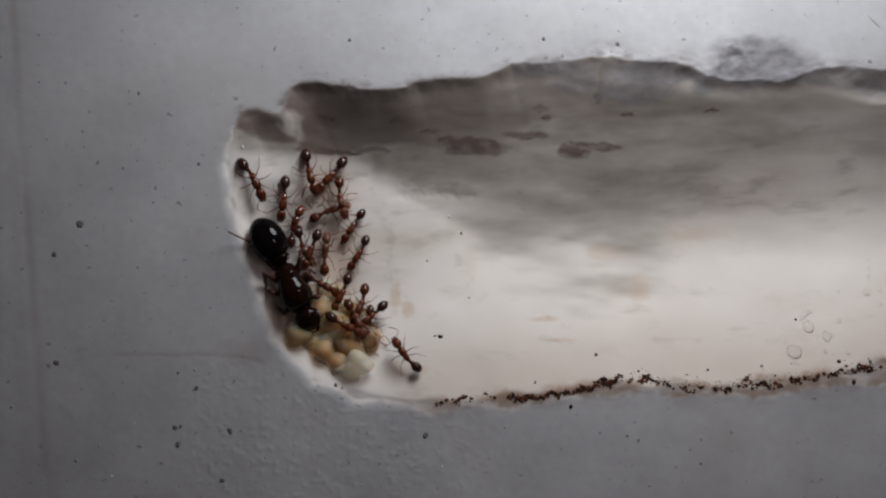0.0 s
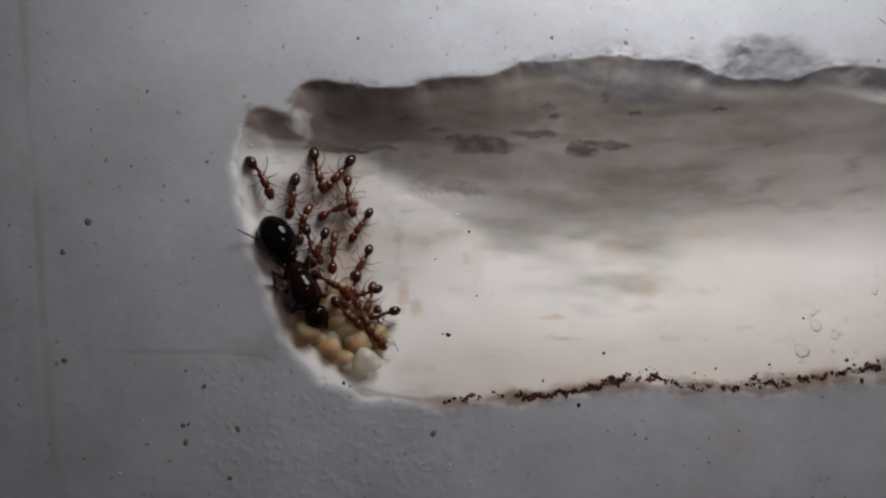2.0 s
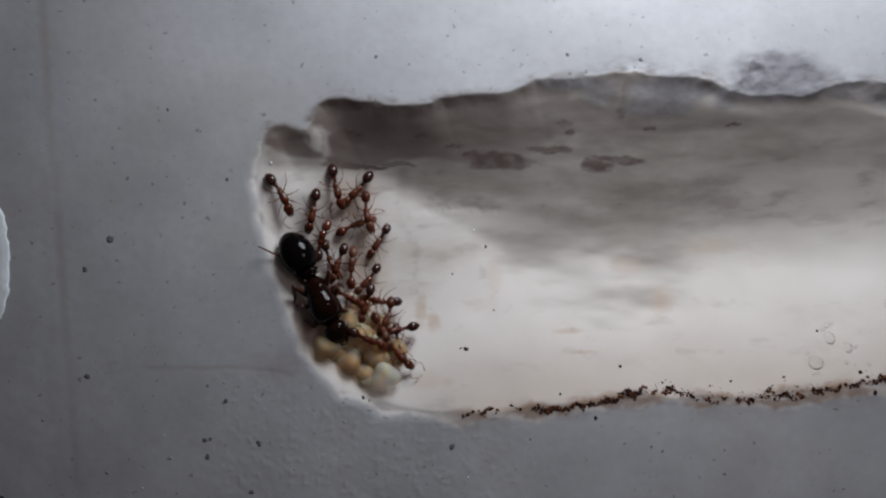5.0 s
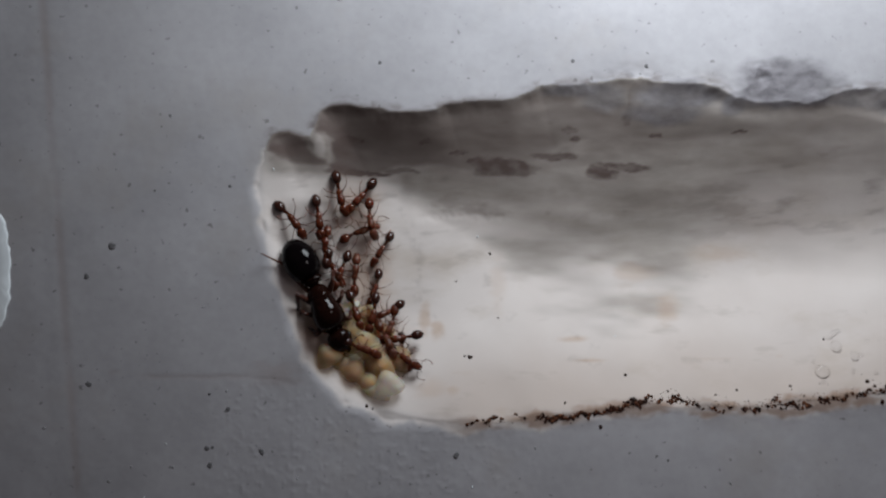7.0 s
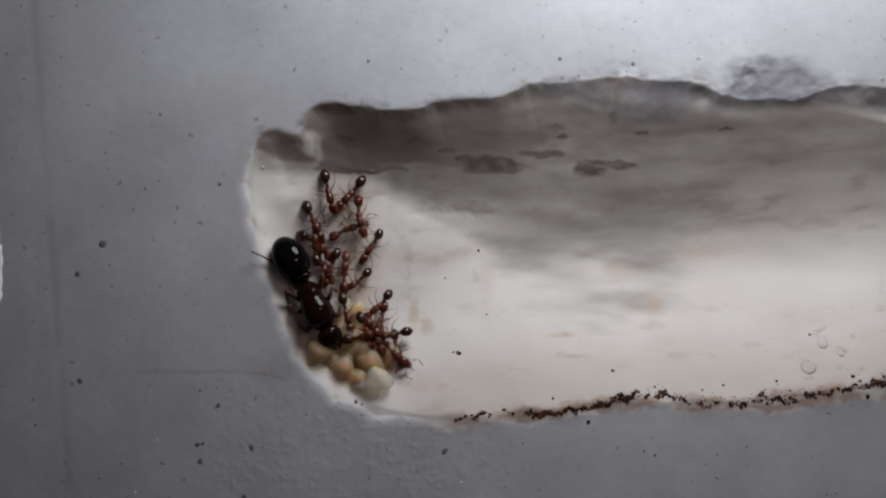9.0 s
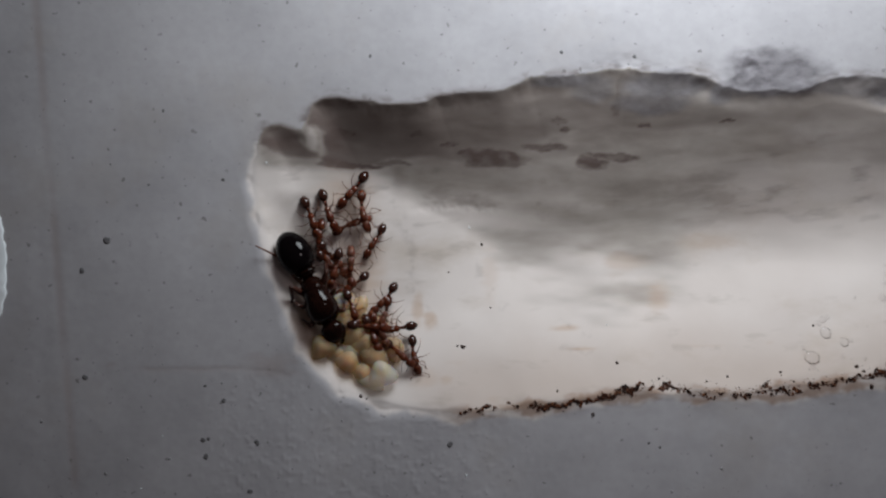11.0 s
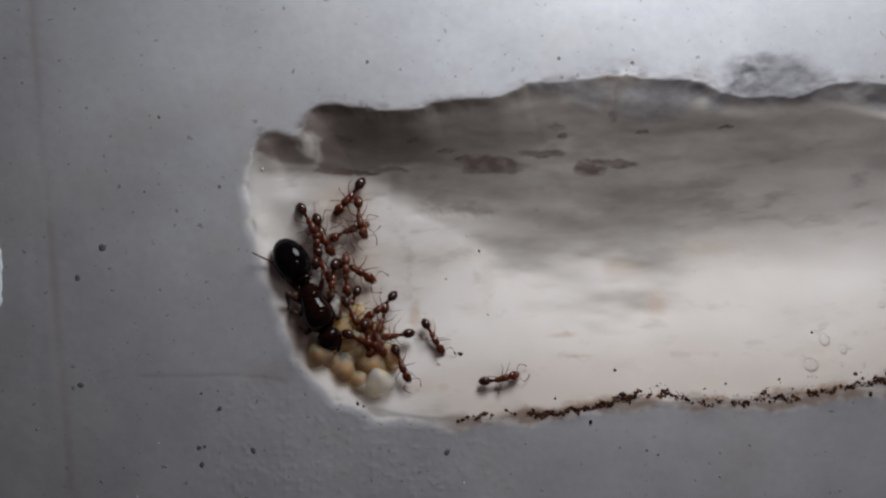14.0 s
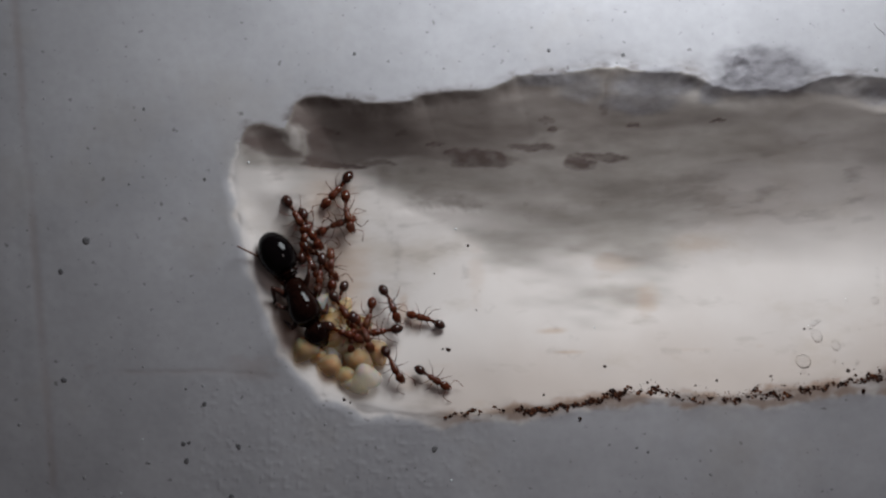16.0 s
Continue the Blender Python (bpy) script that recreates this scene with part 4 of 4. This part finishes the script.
def build_soil():
    dice, bm = random.Random(7), bmesh.new()
    for i, (cx, cy, half, spread, count) in enumerate(CLUMPS):
        nx, ny = CLUMPS[min(i + 1, len(CLUMPS) - 1)][:2]
        px, py = CLUMPS[max(i - 1, 0)][:2]
        lean = (ny - py) / max(nx - px, 0.1)
        for _ in range(int(count * (2.0 if cx < 14 else 1.4))):
            d = half * max(-1.3, min(1.3, dice.gauss(0, 0.55)))
            x, y = cx + d, cy + lean * d + spread * dice.gauss(0, 0.6) + 0.12 * math.sin(d * 5 + cx)
            r = dice.choice((0.03, 0.04, 0.05, 0.07, 0.09, 0.13)) * (1.0 if cx < 14 else 0.9)
            crumb(bm, x, y, ground(x, y) + r * 0.3, r, dice)
    for _ in range(240):
        x, y = along(SEAM, dice.uniform(0.02, 1.0))
        x, y = x + dice.gauss(0, 0.3), y + dice.gauss(0.02, 0.14)
        r = dice.uniform(0.02, 0.05)
        crumb(bm, x, y, ground(x, y) + r * 0.3, r, dice)
    for _ in range(50):
        x, y = along(SEAM, 0.3 + 0.7 * dice.random())
        x, y = x + dice.gauss(0, 0.3), y + abs(dice.gauss(0, 0.5))
        r = dice.uniform(0.025, 0.06)
        crumb(bm, x, y, ground(x, y) + r * 0.3, r, dice)
    return tagged(new("soil_grains", finish("soil_grains", bm, SOIL, False)), "line of dark brown soil grains along the chamber edge", "soil", kind="stuff")


build_soil()


def flat_spot(x, y, r, dice, n=11):
    """A thin uneven fleck that follows the plaster under it."""
    bm = bmesh.new()
    stretch, lean = dice.uniform(0.75, 1.25), dice.uniform(0, 3)
    outer = [(r * dice.uniform(0.75, 1.15) * math.cos(2 * math.pi * k / n), r * stretch * dice.uniform(0.75, 1.15) * math.sin(2 * math.pi * k / n)) for k in range(n)]
    outer = [(a * math.cos(lean) - b * math.sin(lean), a * math.sin(lean) + b * math.cos(lean)) for a, b in outer]
    rings = [[bm.verts.new((a * f * MM, b * f * MM, (ground(x + a * f, y + b * f) + up) * MM)) for a, b in outer] for f, up in ((1.0, -0.02), (0.97, 0.012), (0.5, 0.02))]
    for a, b in zip(rings, rings[1:]):
        for k in range(n):
            bm.faces.new((a[k], a[(k + 1) % n], b[(k + 1) % n], b[k]))
    bm.faces.new(rings[-1])
    bm.faces.new(rings[0][::-1])
    return bm


def specks():
    """Dark pinholes and dirt that stand out singly on the plaster."""
    big = [((-23.43, 1.61), 0.26), ((-25.08, -0.36), 0.2), ((-13.76, -11.75), 0.25), ((-1.13, -12.01), 0.2), ((-17.12, -12.63), 0.2), ((-24.97, -7.34), 0.22), ((6.50, 13.58), 0.13), ((11.28, 13.25), 0.14), ((-6.02, 13.50), 0.13),
           ((-14.27, -14.93), 0.2), ((-15.91, -8.98), 0.15), ((-16.94, -11.46), 0.13), ((-17.30, -11.53), 0.17), ((-17.12, -7.99), 0.1), ((-19.64, 10.07), 0.1), ((-15.77, 5.51), 0.12), ((-20.66, 5.22), 0.1), ((11.90, -12.08), 0.1), ((12.63, -12.37), 0.1)]
    black = [((-6.93, -8.83), 0.16), ((-6.57, -9.01), 0.12), ((23.41, -4.67), 0.12), ((1.26, 1.07), 0.1), ((5.99, -8.65), 0.12), ((-1.07, -0.80), 0.07), ((1.74, -3.25), 0.08)]
    more = [((-18.21, 5.15), 0.07), ((-16.75, 3.98), 0.07), ((-15.29, 3.50), 0.07), ((-19.31, -2.88), 0.06), ((-17.56, -2.34), 0.08), ((-16.57, -1.79), 0.07), ((-16.02, -7.81), 0.09), ((-20.51, -5.37), 0.06), ((-19.86, -6.53), 0.07), ((-26.06, 10.80), 0.08),
            ((-23.14, 6.61), 0.07), ((4.01, -11.53), 0.1), ((16.64, -13.83), 0.1), ((-8.18, -10.37), 0.09), ((-11.46, -13.47), 0.08), ((-5.26, -15.29), 0.08), ((13.36, -15.29), 0.1), ((-19.49, -12.74), 0.09), ((-23.69, -13.65), 0.12), ((-22.23, -12.74), 0.1), ((-27.89, -10.18), 0.12), ((27.59, 12.15), 0.15)]
    strays = [((17.24, -7.87), 0.11), ((20.71, -7.6), 0.11), ((12.71, -7.93), 0.11), ((25.7, -7.3), 0.15), ((26.9, -7.46), 0.13), ((27.61, -7.27), 0.13), ((26.5, -8.54), 0.18), ((15.8, -8.14), 0.09), ((21.49, -8.19), 0.09), ((8.25, -10.18), 0.18), ((10.01, -6.91), 0.13), ((-0.15, -5.79), 0.19), ((-0.52, -5.72), 0.11)]
    dice = random.Random(5)
    for group, mat, label in ((big, SPECK, "dark grey pinhole speck in the plaster"), (more, SPECK_PALE, "tiny grey pinhole speck in the plaster")):
        for (x, y), r in group:
            ob = new("dirt_speck", finish("dirt_speck", flat_spot(x, y, r, dice), mat))
            ob.matrix_world = pose(x * MM, y * MM, 0)
            tagged(ob, label, "speck", "specks on the plaster")
    for (x, y), r in black + strays:
        bm = bmesh.new()
        crumb(bm, 0, 0, 0, r, dice, 0.5)
        ob = new("dirt_crumb", finish("dirt_crumb", bm, SOIL, False))
        ob.matrix_world = pose(x * MM, y * MM, (ground(x, y) + r * 0.2) * MM, 0, 0, dice.uniform(0, 180))
        tagged(ob, "dark brown dirt crumb on the plaster", "crumb", "dirt crumbs on the plaster")


specks()


def drops():
    dice = random.Random(21)
    for (x, y), r in (((24.13, -5.12), 0.41), ((22.95, -6.69), 0.48), ((25.19, -5.71), 0.32), ((25.6, -5.64), 0.17), ((22.87, -7.35), 0.18), ((26.43, -2.87), 0.13), ((28.81, -0.73), 0.11), ((28.71, -1.3), 0.15), ((28.57, -1.86), 0.17), ((28.25, -2.87), 0.23),
                      ((28.98, -3.64), 0.15), ((29.16, -2.79), 0.11), ((26.16, -4.74), 0.15), ((26.87, -4.73), 0.11), ((26.32, -6.76), 0.15), ((24.92, -6.67), 0.15), ((23.8, -4.54), 0.19), ((24.09, -4.29), 0.23), ((24.41, -4.14), 0.19), ((22.51, -6.09), 0.15)):
        ob = new("water_drop", finish("water_drop", ball(r, (0, 0, 0), (dice.uniform(0.8, 1.15), dice.uniform(0.8, 1.2), 0.34), 12), WATER))
        _, sx, sy = settled(x, y)
        ob.matrix_world = pose(x * MM, y * MM, (ground(x, y) + r * 0.1) * MM) @ Matrix.Rotation(math.atan(sy), 4, "X") @ Matrix.Rotation(-math.atan(sx), 4, "Y")
        tagged(ob, "small clear water drop clinging to the chamber", "water drop", "water drops")


drops()


def bits():
    """White crumbs that catch the light, and a stray hair."""
    dice = random.Random(12)
    for (x, y), r in (((0.42, 2.21), 0.09), ((9.57, -4.47), 0.07), ((-21.39, -14.67), 0.07), ((-19.93, -11.21), 0.06), ((-0.07, -14.05), 0.08), ((-12.97, 6.60), 0.08)):
        bm = bmesh.new()
        crumb(bm, 0, 0, 0, r, dice, 0.8)
        ob = new("white_crumb", finish("white_crumb", bm, PATCH, False))
        ob.matrix_world = pose(x * MM, y * MM, (ground(x, y) + r * 0.3) * MM)
        tagged(ob, "tiny bright white plaster crumb", "crumb", "white crumbs")
    line = [(27.45, 15.15), (27.60, 14.86), (27.9, 14.64), (28.2, 14.3)]
    cx, cy = line[1]
    ob = new("hair", finish("hair", tube([(x - cx, y - cy, 0) for x, y in line], [0.014, 0.018, 0.018, 0.012], 6), SPECK_PALE))
    ob.matrix_world = pose(cx * MM, cy * MM, (ground(cx, cy) + 0.02) * MM)
    tagged(ob, "short thin grey hair lying on the plaster", "hair")


bits()


def white_patch():
    """A raised smear of bright plaster near the slab's edge."""
    dice, bm = random.Random(3), bmesh.new()
    n, rings = 72, []
    jag = [0.05 * dice.uniform(-1, 1) for _ in range(n)]
    for k, (f, z) in enumerate(((1.0, 0.0), (0.985, 0.1), (0.95, 0.14), (0.6, 0.16), (0.2, 0.16))):
        rings.append([bm.verts.new((1.9 * f * (1 + (jag[i] + 0.03 * dice.uniform(-1, 1) if k < 3 else 0)) * math.copysign(abs(math.cos(a)) ** 0.55, math.cos(a)) * MM, 4.1 * f * math.sin(a) * MM, z * MM)) for i, a in ((i, 2 * math.pi * i / n) for i in range(n))])
    for r, s in zip(rings, rings[1:]):
        for i in range(n):
            bm.faces.new((r[i], r[(i + 1) % n], s[(i + 1) % n], s[i]))
    bm.faces.new(rings[-1])
    ob = new("plaster_smear", finish("plaster_smear", bm, PATCH))
    x, y = (-31.90, 0.04)
    ob.matrix_world = pose(x * MM, y * MM, ground(x, y) * MM)
    tagged(ob, "bright white smear of plaster on the grey slab", "plaster")


white_patch()


def rubber_plug():
    bm = loft([(0, 0, 0, 2.7, 2.7), (0.5, 0, 0, 2.8, 2.8), (0.9, 0, 0, 2.6, 2.6), (1.0, 0, 0, 2.2, 2.2)], 32)
    ob = new("rubber_plug", finish("rubber_plug", bm, RUBBER))
    x, y = (-31.72, -17.67)
    ob.matrix_world = pose(x * MM, y * MM, (ground(x, y) - 0.3) * MM, 0, -90, 0)
    tagged(ob, "round black rubber plug set in the slab", "plug")


rubber_plug()

def table_top():
    bm = bmesh.new()
    bmesh.ops.create_cube(bm, size=1.0)
    for v in bm.verts:
        v.co = Vector((v.co.x * 0.6, v.co.y * 0.45, v.co.z * 0.025 - 0.0125 - 0.012))
    bmesh.ops.bevel(bm, geom=bm.edges[:], offset=0.003, segments=2, affect="EDGES")
    return bm


table = new("table", finish("table", table_top(), WOOD, False))
tagged(table, "plain dark grey table under the nest slab", "table", kind="structure")


# ---- what moves ----
def motions():
    for key, ant in ants.items():
        lift, rows = WORKERS[key]
        walk(ant, [(t, standing(x, y, yaw, lift)) for t, x, y, yaw in rows])
        dice = random.Random(key)
        for o in ant.children_recursive:
            if o.name.startswith("antenna"):
                at, turn, phase, rate = o.location.copy(), o.rotation_euler.z, dice.uniform(0, 6.28), dice.uniform(1.2, 2.6)
                swing = 0.22 if key not in CALLOW else 0.12
                walk(o, [(k * 0.25, Matrix.LocRotScale(at, Euler((0, 0, turn + swing * math.sin(phase + rate * k * 0.25 * 2.3) + 0.1 * math.sin(3.1 * k + phase))), None)) for k in range(65)])
            elif o.name.startswith("leg"):
                at, turn = o.location.copy(), o.rotation_euler.z
                swings = []
                sign = 1 if at.y > 0 else -1
                beat = math.pi * (round((at.x / MM + 0.22) / 0.28) + (at.y > 0))
                for k in range(161):
                    t = k * 0.1
                    pace = speed(rows, t)
                    swings.append((t, sign * min(0.4, 0.09 * pace) * math.sin(beat + t * 16)))
                if max(abs(a) for _, a in swings) > 0.08:
                    walk(o, [(t, Matrix.LocRotScale(at, Euler((0, 0, turn + a)), None)) for t, a in swings])
    x, y = QUEEN_AT
    for o in queen.children_recursive:
        if o.name.split(".")[0] in ("head", "antenna"):
            at, turn, wide = o.location.copy(), o.rotation_euler.copy(), 0.05 if o.name.startswith("head") else 0.16
            walk(o, [(q * 0.5, Matrix.LocRotScale(at, Euler((turn.x, turn.y, turn.z + wide * math.sin(q * 0.83 + at.y * 4000))), None)) for q in range(33)])
    walk(queen, [(t, standing(x + dx, y + dy, QUEEN_YAW + turn, 0.35, 0.25)) for t, dx, dy, turn in ((0, 0, 0, 0), (5, 0.08, 0.02, 0), (8.5, 0.1, 0, 0), (12, 0.1, -0.02, -1), (16, 0.08, 0, -1))])


def speed(rows, t):
    """How fast an ant walks, in millimetres a second."""
    for a, b in zip(rows, rows[1:]):
        if a[0] <= t < b[0]:
            return math.dist(a[1:3], b[1:3]) / (b[0] - a[0])
    return 0.0


QUEEN_AT, QUEEN_YAW = (-9.84, -2.60), -64.5
motions()
